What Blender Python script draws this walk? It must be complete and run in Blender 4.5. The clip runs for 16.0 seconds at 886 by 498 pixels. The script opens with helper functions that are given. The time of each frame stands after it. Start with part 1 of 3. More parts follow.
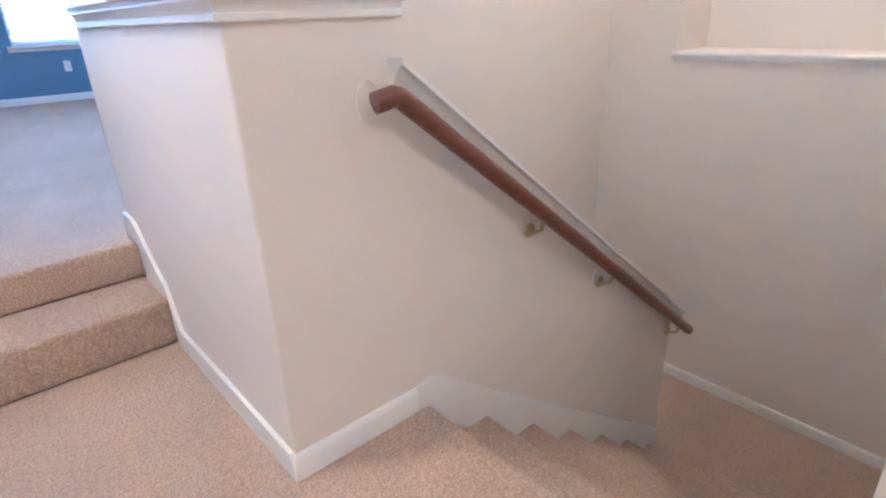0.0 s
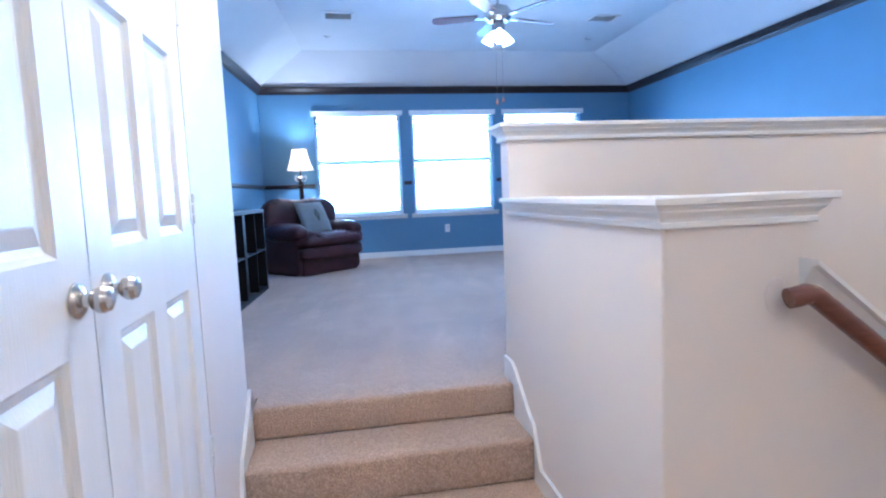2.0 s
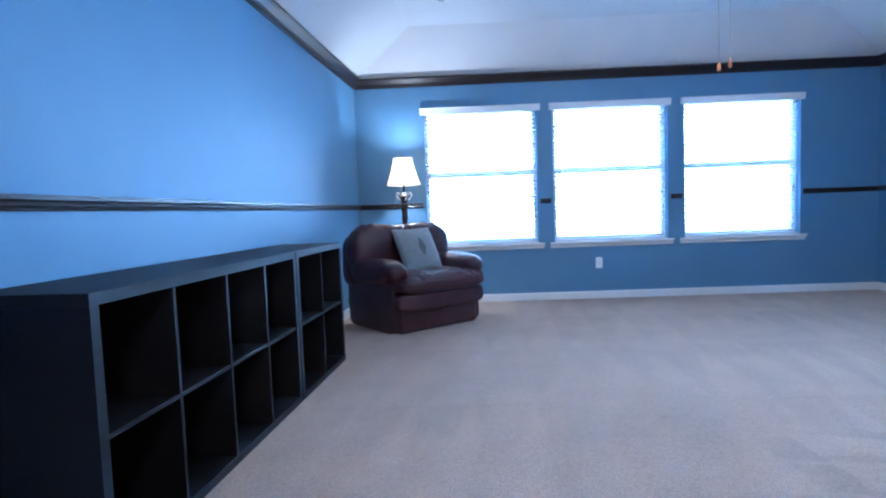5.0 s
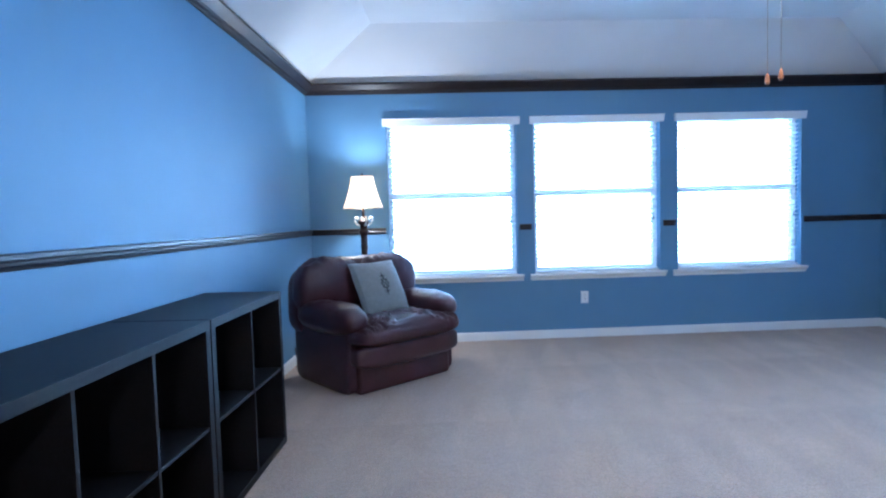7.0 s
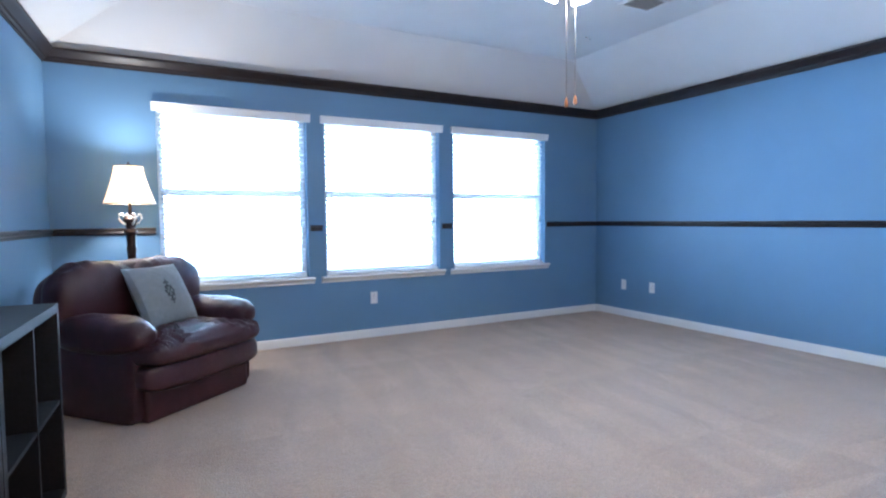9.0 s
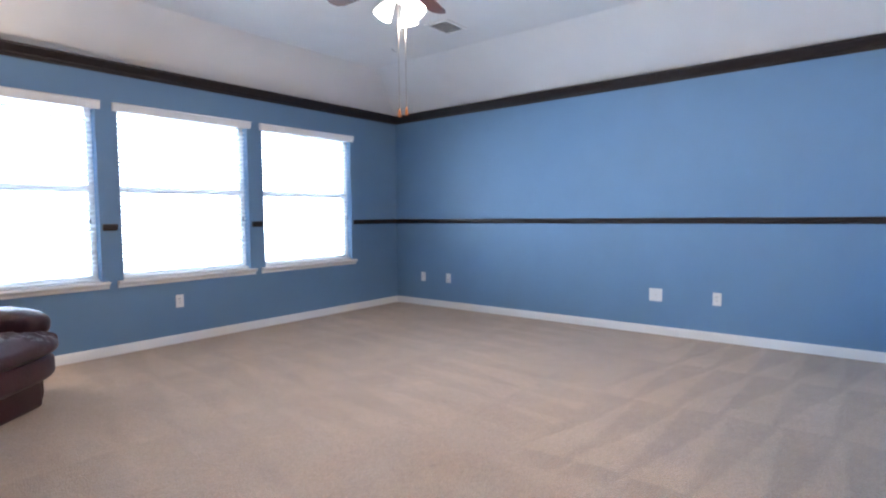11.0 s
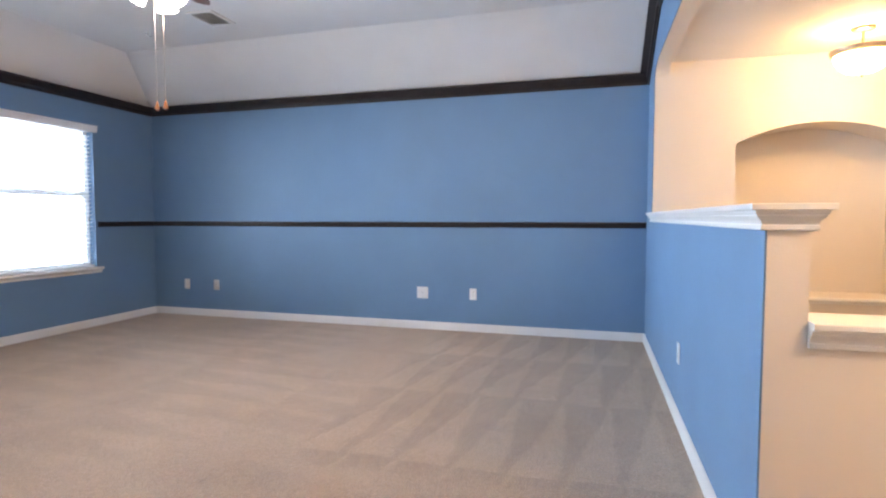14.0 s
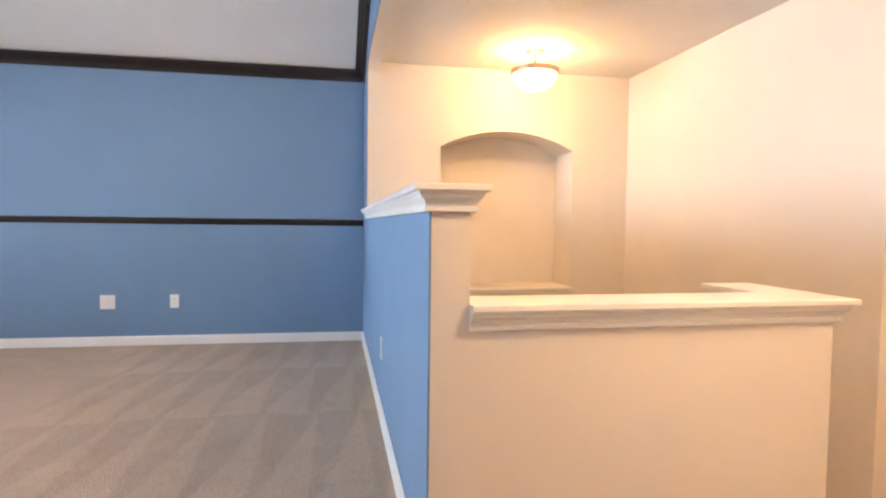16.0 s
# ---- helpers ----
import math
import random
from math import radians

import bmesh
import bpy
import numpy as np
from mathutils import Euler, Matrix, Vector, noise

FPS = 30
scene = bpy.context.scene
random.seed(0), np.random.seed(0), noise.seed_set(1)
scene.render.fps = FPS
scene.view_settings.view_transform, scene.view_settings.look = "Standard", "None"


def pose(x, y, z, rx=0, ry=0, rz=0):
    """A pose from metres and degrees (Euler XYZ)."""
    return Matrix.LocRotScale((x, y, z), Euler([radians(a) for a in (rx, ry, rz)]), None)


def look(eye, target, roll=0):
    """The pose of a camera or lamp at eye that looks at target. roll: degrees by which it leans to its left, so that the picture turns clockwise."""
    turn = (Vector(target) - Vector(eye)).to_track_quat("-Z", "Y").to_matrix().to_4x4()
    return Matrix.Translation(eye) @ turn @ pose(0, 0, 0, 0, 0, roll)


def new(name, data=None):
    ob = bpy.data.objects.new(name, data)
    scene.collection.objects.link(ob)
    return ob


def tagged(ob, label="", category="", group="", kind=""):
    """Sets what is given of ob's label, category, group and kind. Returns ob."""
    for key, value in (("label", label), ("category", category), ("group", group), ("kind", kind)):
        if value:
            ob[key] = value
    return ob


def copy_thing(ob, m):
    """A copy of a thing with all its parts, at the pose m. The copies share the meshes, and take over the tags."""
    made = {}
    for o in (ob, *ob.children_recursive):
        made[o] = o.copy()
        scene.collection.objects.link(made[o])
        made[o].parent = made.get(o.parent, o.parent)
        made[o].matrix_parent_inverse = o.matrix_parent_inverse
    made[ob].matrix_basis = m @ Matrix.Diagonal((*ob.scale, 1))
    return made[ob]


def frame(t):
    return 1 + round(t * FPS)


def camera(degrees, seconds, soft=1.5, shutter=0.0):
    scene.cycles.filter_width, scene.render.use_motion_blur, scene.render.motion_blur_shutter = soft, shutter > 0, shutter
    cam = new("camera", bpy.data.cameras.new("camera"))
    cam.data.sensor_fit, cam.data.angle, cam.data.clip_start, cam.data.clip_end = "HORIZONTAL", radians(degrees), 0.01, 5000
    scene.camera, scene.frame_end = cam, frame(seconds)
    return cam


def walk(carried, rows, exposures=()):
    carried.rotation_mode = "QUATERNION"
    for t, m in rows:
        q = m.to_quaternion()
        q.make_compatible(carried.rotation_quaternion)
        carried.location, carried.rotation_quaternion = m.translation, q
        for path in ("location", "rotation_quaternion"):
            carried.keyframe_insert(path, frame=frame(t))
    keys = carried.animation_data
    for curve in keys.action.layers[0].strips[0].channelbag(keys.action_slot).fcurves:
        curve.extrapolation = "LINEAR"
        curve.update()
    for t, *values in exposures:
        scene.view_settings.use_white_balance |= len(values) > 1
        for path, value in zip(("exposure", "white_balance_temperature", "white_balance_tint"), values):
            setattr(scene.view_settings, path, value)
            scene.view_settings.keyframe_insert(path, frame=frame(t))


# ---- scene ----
cam = camera(77.5, 16.0, soft=2.2)
PATH = [
    (0, (0.244, 0.206, 0.769), (1.45, 1.599, -0.01), -2.1),
    (0.5, (0.143, 0.006, 0.777), (1.163, 1.638, 0.232), -2.3),
    (1, (-0.021, -0.026, 0.825), (0.771, 1.768, 0.43), -2.8),
    (1.5, (-0.073, 0.046, 0.861), (0.47, 1.953, 0.592), -2.5),
    (2, (-0.088, 0.111, 0.879), (0.266, 2.07, 0.682), -2.3),
    (2.5, (-0.072, 0.278, 0.884), (0.124, 2.26, 0.709), -2.1),
    (3, (-0.043, 0.593, 0.914), (0.054, 2.583, 0.743), -2.3),
    (3.5, (-0.014, 0.98, 0.912), (-0.04, 2.973, 0.748), -2.3),
    (4, (-0.02, 1.45, 0.91), (-0.094, 3.444, 0.757), -2.2),
    (6.5, (-0.062, 2.945, 1.169), (-0.062, 4.942, 1.056), -1.8),
    (7, (-0.116, 3.078, 1.176), (-0.033, 5.073, 1.067), -1.6),
    (7.5, (-0.232, 3.23, 1.18), (0.044, 5.208, 1.072), -1.3),
    (8, (-0.337, 3.265, 1.177), (0.096, 5.214, 1.066), -1.0),
    (8.5, (-0.472, 3.268, 1.159), (0.261, 5.126, 1.052), -0.9),
    (9, (-0.581, 3.25, 1.147), (0.387, 4.997, 1.04), -0.6),
    (9.5, (-0.727, 3.253, 1.118), (0.448, 4.868, 1.013), -0.6),
    (12, (-1.164, 3.28, 1.167), (0.544, 4.313, 1.038), -0.3),
    (12.5, (-1.195, 3.277, 1.158), (0.561, 4.227, 1.034), -0.15),
    (13, (-1.196, 3.254, 1.145), (0.597, 4.132, 1.024), -0.15),
    (13.5, (-1.175, 3.225, 1.150), (0.678, 3.969, 1.022), -0.20),
    (14, (-1.134, 3.210, 1.151), (0.792, 3.733, 1.037), 0.00),
    (14.5, (-1.115, 3.187, 1.145), (0.864, 3.459, 1.043), 0.15),
    (15, (-1.001, 3.136, 1.116), (0.996, 3.175, 1.022), 0.50),
    (15.5, (-0.937, 3.053, 1.103), (1.056, 2.918, 1.006), 0.55),
    (16, (-0.859, 2.981, 1.080), (1.102, 2.599, 0.988), 0.70),
]
walk(cam, [(t, look(eye, target, roll)) for t, eye, target, roll in PATH],
     [(0, 0.44, 4420, 10), (1, 0.34, 4250, 10), (2, 0.2, 4180, 9), (4, 0.16, 4300, 9), (6.5, 0.16, 4450, 6), (8.5, 0.28, 4950, 8), (9.5, 0.28, 5500, 11), (12, 0.23, 6550, 17), (14, 0.2, 6950, 18), (16, 0.17, 7750, 20)])

# ---- light ----
world = bpy.data.worlds.new("sky")
scene.world = world
world.use_nodes = True
wn = world.node_tree.nodes
sky = wn.new("ShaderNodeTexSky")
sky.sky_type, sky.sun_disc = "NISHITA", False
sky.sun_elevation, sky.sun_rotation = radians(50), radians(180)
world.node_tree.links.new(sky.outputs[0], wn["Background"].inputs[0])
wn["Background"].inputs[1].default_value = 0.15


def area_lamp(name, m, sx, sy, watts, colour):
    d = bpy.data.lights.new(name, "AREA")
    d.shape, d.size, d.size_y, d.energy, d.color = "RECTANGLE", sx, sy, watts, colour
    d.spread = radians(106)
    o = new(name, d)
    o.matrix_world = m
    return o


def bulb(name, p, watts, colour, r=0.05):
    d = bpy.data.lights.new(name, "POINT")
    d.energy, d.color, d.shadow_soft_size = watts, colour, r
    o = new(name, d)
    o.location = p
    return o


DAY = (0.54, 0.77, 1.0)
WARM = (1.0, 0.60, 0.25)
WIN = [-0.41, 1.02, 2.46]          # left edges of the three windows
WW, WZ0, WZ1 = 1.26, 0.61, 2.12
for wx in WIN:
    area_lamp("window_daylight", pose(wx + WW / 2, 8.92, 1.48, -72, 0, 0), WW + 0.10, 1.60, 74, DAY)
bulb("stair_lamp_bulb", (3.40, 1.42, 2.345), 20, WARM, 0.05)
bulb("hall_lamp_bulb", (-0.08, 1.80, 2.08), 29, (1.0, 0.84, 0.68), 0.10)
# added fill for the knee wall's south face; no such lamp is known
bulb("hall_end_fill", (0.45, -0.95, 2.08), 9, (1.0, 0.84, 0.68), 0.10)
bulb("floor_lamp_bulb", (-0.62, 8.12, 1.505), 42, (1.0, 0.88, 0.74), 0.04)
for a in range(3):
    bulb("fan_bulb", (1.56 + 0.13 * math.cos(a * 2.09 + 0.4), 5.62 + 0.13 * math.sin(a * 2.09 + 0.4), 2.37), 22, (1.0, 0.95, 0.89), 0.04)


# ---- materials ----
def material(name, colour, rough=0.6, metal=0.0, vary=0.08, scale=6.0, fine=0.0, fine_scale=300.0, bump=0.0, bump_scale=200.0,
             colour2=None, sheen=0.0, coat=0.0, spec=0.5, stretch=None, emit=0.0, emit_colour=None, object_random=0.0, trans=0.0):
    m = bpy.data.materials.new(name)
    m.use_nodes = True
    nt = m.node_tree
    b = nt.nodes["Principled BSDF"]
    b.inputs["Roughness"].default_value = rough
    b.inputs["Metallic"].default_value = metal
    b.inputs["Specular IOR Level"].default_value = spec
    b.inputs["Coat Weight"].default_value = coat
    b.inputs["Sheen Weight"].default_value = sheen
    b.inputs["Transmission Weight"].default_value = trans
    tc = nt.nodes.new("ShaderNodeTexCoord")
    mp = nt.nodes.new("ShaderNodeMapping")
    if stretch:
        mp.inputs["Scale"].default_value = stretch
    nt.links.new(tc.outputs["Object"], mp.inputs[0])

    def noise_node(s, detail=4.0):
        n = nt.nodes.new("ShaderNodeTexNoise")
        n.inputs["Scale"].default_value = s
        n.inputs["Detail"].default_value = detail
        nt.links.new(mp.outputs[0], n.inputs["Vector"])
        return n
    n1 = noise_node(scale)
    ramp = nt.nodes.new("ShaderNodeValToRGB")
    c2 = colour2 or tuple(c * (1 - 2 * vary) for c in colour)
    ramp.color_ramp.elements[0].position, ramp.color_ramp.elements[1].position = 0.3, 0.7
    ramp.color_ramp.elements[0].color = (*c2, 1)
    ramp.color_ramp.elements[1].color = (*colour, 1)
    nt.links.new(n1.outputs["Fac"], ramp.inputs[0])
    out = ramp.outputs[0]
    if fine:
        n2 = noise_node(fine_scale, 2.0)
        mix = nt.nodes.new("ShaderNodeMix")
        mix.data_type, mix.blend_type = "RGBA", "OVERLAY"
        mix.inputs[0].default_value = fine
        nt.links.new(out, mix.inputs[6])
        nt.links.new(n2.outputs["Fac"], mix.inputs[7])
        out = mix.outputs[2]
    if object_random:
        info = nt.nodes.new("ShaderNodeObjectInfo")
        hsv = nt.nodes.new("ShaderNodeHueSaturation")
        mr = nt.nodes.new("ShaderNodeMapRange")
        mr.inputs[3].default_value, mr.inputs[4].default_value = 1 - object_random, 1 + object_random
        nt.links.new(info.outputs["Random"], mr.inputs[0])
        nt.links.new(mr.outputs[0], hsv.inputs["Value"])
        nt.links.new(out, hsv.inputs["Color"])
        out = hsv.outputs[0]
    nt.links.new(out, b.inputs["Base Color"])
    if bump:
        n3 = noise_node(bump_scale, 3.0)
        bp = nt.nodes.new("ShaderNodeBump")
        bp.inputs["Strength"].default_value = bump
        bp.inputs["Distance"].default_value = 0.01
        nt.links.new(n3.outputs["Fac"], bp.inputs["Height"])
        nt.links.new(bp.outputs[0], b.inputs["Normal"])
    if emit:
        b.inputs["Emission Strength"].default_value = emit
        b.inputs["Emission Color"].default_value = (*(emit_colour or colour), 1)
    return m


BLUE = material("blue_wall_paint", (0.137, 0.257, 0.418), 0.55, vary=0.03, scale=2.5, bump=0.10, bump_scale=170)
WHITE_WALL = material("off_white_wall_paint", (0.74, 0.68, 0.62), 0.6, vary=0.02, scale=2.0, bump=0.12, bump_scale=150)
CEIL = material("ceiling_paint", (0.76, 0.75, 0.74), 0.8, vary=0.02, scale=3.0, bump=0.2, bump_scale=130)
TRIM = material("white_trim_paint", (0.80, 0.79, 0.77), 0.32, vary=0.02, scale=4.0, bump=0.03, bump_scale=60)
DARK_TRIM = material("dark_brown_trim", (0.020, 0.012, 0.012), 0.40, vary=0.2, scale=9.0, coat=0.08, stretch=(1, 1, 6))
DOOR_PAINT = material("white_door_paint", (0.80, 0.80, 0.79), 0.30, vary=0.02, scale=5.0, bump=0.10, bump_scale=60, stretch=(4, 4, 0.35))
BLACKWOOD = material("black_brown_wood", (0.007, 0.006, 0.008), 0.55, spec=0.28, vary=0.25, scale=14.0, bump=0.04, bump_scale=90, stretch=(6, 1, 6))
LEATHER = material("burgundy_leather", (0.052, 0.014, 0.021), 0.42, vary=0.22, scale=7.0, fine=0.25, fine_scale=90, bump=0.25, bump_scale=120, coat=0.06)
PILLOW = material("grey_blue_cloth", (0.24, 0.26, 0.27), 0.9, vary=0.08, scale=30.0, fine=0.25, fine_scale=350, bump=0.35, bump_scale=380, sheen=0.3)
MOTIF = material("pillow_motif_thread", (0.07, 0.075, 0.085), 0.9, vary=0.2, scale=60.0)
NICKEL = material("satin_nickel", (0.58, 0.56, 0.53), 0.26, 1.0, vary=0.04, scale=30.0)
BRASS = material("aged_brass", (0.56, 0.46, 0.27), 0.35, 1.0, vary=0.1, scale=40.0)
RAILWOOD = material("red_brown_handrail_wood", (0.17, 0.055, 0.030), 0.30, vary=0.2, scale=10.0, coat=0.3, stretch=(0.6, 8, 8))
BLADEWOOD = material("walnut_fan_blade", (0.10, 0.035, 0.022), 0.35, vary=0.2, scale=12.0, stretch=(1, 6, 1))
SHADE = material("cream_lamp_shade", (0.75, 0.62, 0.42), 0.9, vary=0.06, scale=25.0, emit=0.5, emit_colour=(1.0, 0.84, 0.64))
GLASSGLOW = material("lit_frosted_glass", (0.9, 0.8, 0.65), 0.4, vary=0.03, emit=44.0, emit_colour=(1.0, 0.65, 0.29))
FANGLOW = material("lit_fan_glass", (0.9, 0.9, 0.88), 0.4, vary=0.02, emit=9.0, emit_colour=(1.0, 0.93, 0.85))
BRONZE = material("brushed_bronze", (0.42, 0.33, 0.24), 0.35, 1.0, vary=0.1, scale=25.0)
POLEDARK = material("dark_lamp_metal", (0.05, 0.028, 0.022), 0.35, 0.5, vary=0.25, scale=25.0)
PLATE = material("white_plastic_plate", (0.80, 0.79, 0.77), 0.35, vary=0.02, scale=20.0)
SLOT = material("dark_socket_slot", (0.03, 0.03, 0.03), 0.6, vary=0.1)
BLIND = material("white_blind_slat", (0.82, 0.83, 0.84), 0.4, vary=0.02, scale=12.0)
VINYL = material("white_vinyl_sash", (0.78, 0.79, 0.80), 0.35, vary=0.02, scale=10.0)
FOB = material("orange_wood_fob", (0.42, 0.16, 0.06), 0.4, vary=0.12, scale=40.0)
TASSEL = material("grey_wooden_tassel", (0.22, 0.23, 0.25), 0.5, vary=0.1, scale=60.0)
CORD = material("white_cord", (0.72, 0.71, 0.69), 0.6, vary=0.04, scale=60.0)
SCREEN = material("vent_dark_inside", (0.10, 0.10, 0.11), 0.8, vary=0.2, scale=20.0)


def glass_material():
    m = bpy.data.materials.new("window_glass")
    m.use_nodes = True
    b = m.node_tree.nodes["Principled BSDF"]
    b.inputs["Transmission Weight"].default_value, b.inputs["Roughness"].default_value, b.inputs["IOR"].default_value = 1.0, 0.0, 1.02
    return m


GLASS = glass_material()


def carpet_material():
    m = material("beige_cut_pile_carpet", (0.52, 0.38, 0.28), 0.95, vary=0.08, scale=1.6, fine=0.65, fine_scale=150, bump=1.0, bump_scale=120, sheen=0.25, spec=0.15)
    nt = m.node_tree
    # vacuum tracks: rows of brushed wedges, along the room and, in the corner by the half wall, across it
    tc = nt.nodes.new("ShaderNodeTexCoord")
    sep = nt.nodes.new("ShaderNodeSeparateXYZ")
    nt.links.new(tc.outputs["Object"], sep.inputs[0])

    def calc(op, p, q=0.0, r=0.0):
        n = nt.nodes.new("ShaderNodeMath")
        n.operation = op
        for i, v in enumerate((p, q, r)):
            if isinstance(v, (int, float)):
                n.inputs[i].default_value = v
            else:
                nt.links.new(v, n.inputs[i])
        return n.outputs[0]

    def soft_step(v, w):
        n = nt.nodes.new("ShaderNodeMapRange")
        n.interpolation_type = "SMOOTHSTEP"
        n.inputs[1].default_value, n.inputs[2].default_value = -w, w
        nt.links.new(v, n.inputs[0])
        return n.outputs[0]

    def noise_fac(scale, detail=3.0, rough=0.5):
        n = nt.nodes.new("ShaderNodeTexNoise")
        n.inputs["Scale"].default_value, n.inputs["Detail"].default_value, n.inputs["Roughness"].default_value = scale, detail, rough
        nt.links.new(tc.outputs["Object"], n.inputs["Vector"])
        return n.outputs["Fac"]

    def wedges(along, across, start, row, width, skew, w):
        """1 inside wedges that narrow along each row."""
        f = calc("FRACT", calc("DIVIDE", calc("SUBTRACT", along, start), row))
        num = calc("FLOOR", calc("DIVIDE", calc("SUBTRACT", along, start), row))
        c = calc("MULTIPLY_ADD", along, skew, calc("MULTIPLY_ADD", num, 0.37 * width, across))
        tri = calc("DIVIDE", calc("PINGPONG", c, width / 2), width / 2)
        return soft_step(calc("SUBTRACT", tri, calc("MULTIPLY_ADD", f, 0.85, 0.12)), w)
    px, py = sep.outputs[0], sep.outputs[1]
    big = noise_fac(0.9)
    wob = calc("MULTIPLY", calc("SUBTRACT", big, 0.5), 0.7)
    rag = calc("MULTIPLY", calc("SUBTRACT", noise_fac(9.0), 0.5), 0.05)
    ax = calc("ADD", px, calc("ADD", calc("MULTIPLY", wob, 0.28), rag))
    ay = calc("ADD", py, calc("ADD", calc("MULTIPLY", wob, 0.2), rag))
    corner = calc("MULTIPLY", soft_step(calc("SUBTRACT", 4.66, calc("ADD", ay, calc("MULTIPLY", px, -0.01))), 0.05), calc("MULTIPLY", soft_step(calc("SUBTRACT", ax, 1.25), 0.10), soft_step(calc("SUBTRACT", py, 2.63), 0.02)))
    wa = wedges(ax, ay, 1.38, 1.04, 0.27, 0.12, 0.13)
    wb = wedges(ay, ax, 0.55, 1.15, 0.31, -0.16, 0.22)
    patch = soft_step(calc("SUBTRACT", noise_fac(0.75, 2.0), 0.47), 0.12)
    tone_a = calc("MULTIPLY_ADD", wa, 0.15, 0.88)
    tone_b = calc("MULTIPLY_ADD", calc("MULTIPLY", calc("MULTIPLY", wb, patch), soft_step(calc("SUBTRACT", py, 2.63), 0.02)), 0.11, 0.965)
    inv = calc("SUBTRACT", 1.0, corner)
    tone = calc("ADD", calc("MULTIPLY", tone_a, corner), calc("MULTIPLY", tone_b, inv))
    # trodden, mottled pile
    mott = calc("MULTIPLY_ADD", calc("SUBTRACT", noise_fac(4.0, 6.0, 0.65), 0.5), 0.26, 1.0)
    tuft = calc("MULTIPLY_ADD", calc("SUBTRACT", noise_fac(60.0, 3.0, 0.75), 0.5), 0.75, 1.0)
    # small dents that furniture feet left in the pile
    mp2 = nt.nodes.new("ShaderNodeMapping")
    mp2.inputs["Scale"].default_value = (0.8, 1.5, 0.0)
    nt.links.new(tc.outputs["Object"], mp2.inputs[0])
    vor = nt.nodes.new("ShaderNodeTexVoronoi")
    vor.inputs["Scale"].default_value = 1.5
    nt.links.new(mp2.outputs[0], vor.inputs["Vector"])
    dent = calc("MULTIPLY", soft_step(calc("SUBTRACT", 0.028, vor.outputs["Distance"]), 0.014), soft_step(calc("SUBTRACT", py, 4.2), 0.1))
    total = calc("MULTIPLY", calc("MULTIPLY", calc("MULTIPLY", tone, mott), tuft), calc("MULTIPLY_ADD", dent, -0.25, 1.0))
    hsv = nt.nodes.new("ShaderNodeHueSaturation")
    b = nt.nodes["Principled BSDF"]
    src = b.inputs["Base Color"].links[0].from_socket
    nt.links.new(src, hsv.inputs["Color"])
    nt.links.new(total, hsv.inputs["Value"])
    nt.links.new(hsv.outputs[0], b.inputs["Base Color"])
    return m


CARPET = carpet_material()


# ---- mesh helpers ----
def add_box(bm, x0, x1, y0, y1, z0, z1, bevel=0.0, segs=2):
    r = bmesh.ops.create_cube(bm, size=1.0)
    vs = r["verts"]
    bmesh.ops.scale(bm, vec=(x1 - x0, y1 - y0, z1 - z0), verts=vs)
    bmesh.ops.translate(bm, vec=((x0 + x1) / 2, (y0 + y1) / 2, (z0 + z1) / 2), verts=vs)
    if bevel:
        es = list({e for v in vs for e in v.link_edges})
        bmesh.ops.bevel(bm, geom=es, offset=bevel, segments=segs, profile=0.5, affect="EDGES")
    return bm


def box(*a, **k):
    return add_box(bmesh.new(), *a, **k)


def finish(name, bm, mat, smooth=False):
    me = bpy.data.meshes.new(name)
    bmesh.ops.recalc_face_normals(bm, faces=bm.faces[:])
    bm.to_mesh(me)
    bm.free()
    me.materials.append(mat)
    if smooth:
        me.shade_smooth()
        me.set_sharp_from_angle(angle=radians(24))
    return me


def part(name, bm, mat, parent=None, label="", smooth=False):
    o = new(name, finish(name, bm, mat, smooth))
    if parent is not None:
        o.parent = parent
    if label:
        o["label"] = label
    return o


def thing(name, label, category, m=None, group="", kind=""):
    o = new(name)
    if m is not None:
        o.matrix_world = m
    return tagged(o, label, category, group, kind)


def structure(name, bm, mat, label, category, smooth=False):
    return tagged(part(name, bm, mat, None, "", smooth), label, category, "", "structure")


def prism(poly, z0, z1, bm=None):
    bm = bm or bmesh.new()
    lo = [bm.verts.new((x, y, z0)) for x, y in poly]
    hi = [bm.verts.new((x, y, z1)) for x, y in poly]
    bm.faces.new(lo[::-1])
    bm.faces.new(hi)
    n = len(poly)
    for i in range(n):
        bm.faces.new((lo[i], lo[(i + 1) % n], hi[(i + 1) % n], hi[i]))
    return bm


def slab_y(poly, y0, y1, bm=None):
    """A polygon in x and z, given thickness along y."""
    bm = bm or bmesh.new()
    a = [bm.verts.new((x, y0, z)) for x, z in poly]
    b = [bm.verts.new((x, y1, z)) for x, z in poly]
    bm.faces.new(a)
    bm.faces.new(b[::-1])
    n = len(poly)
    for i in range(n):
        bm.faces.new((a[i], b[i], b[(i + 1) % n], a[(i + 1) % n]))
    return bm


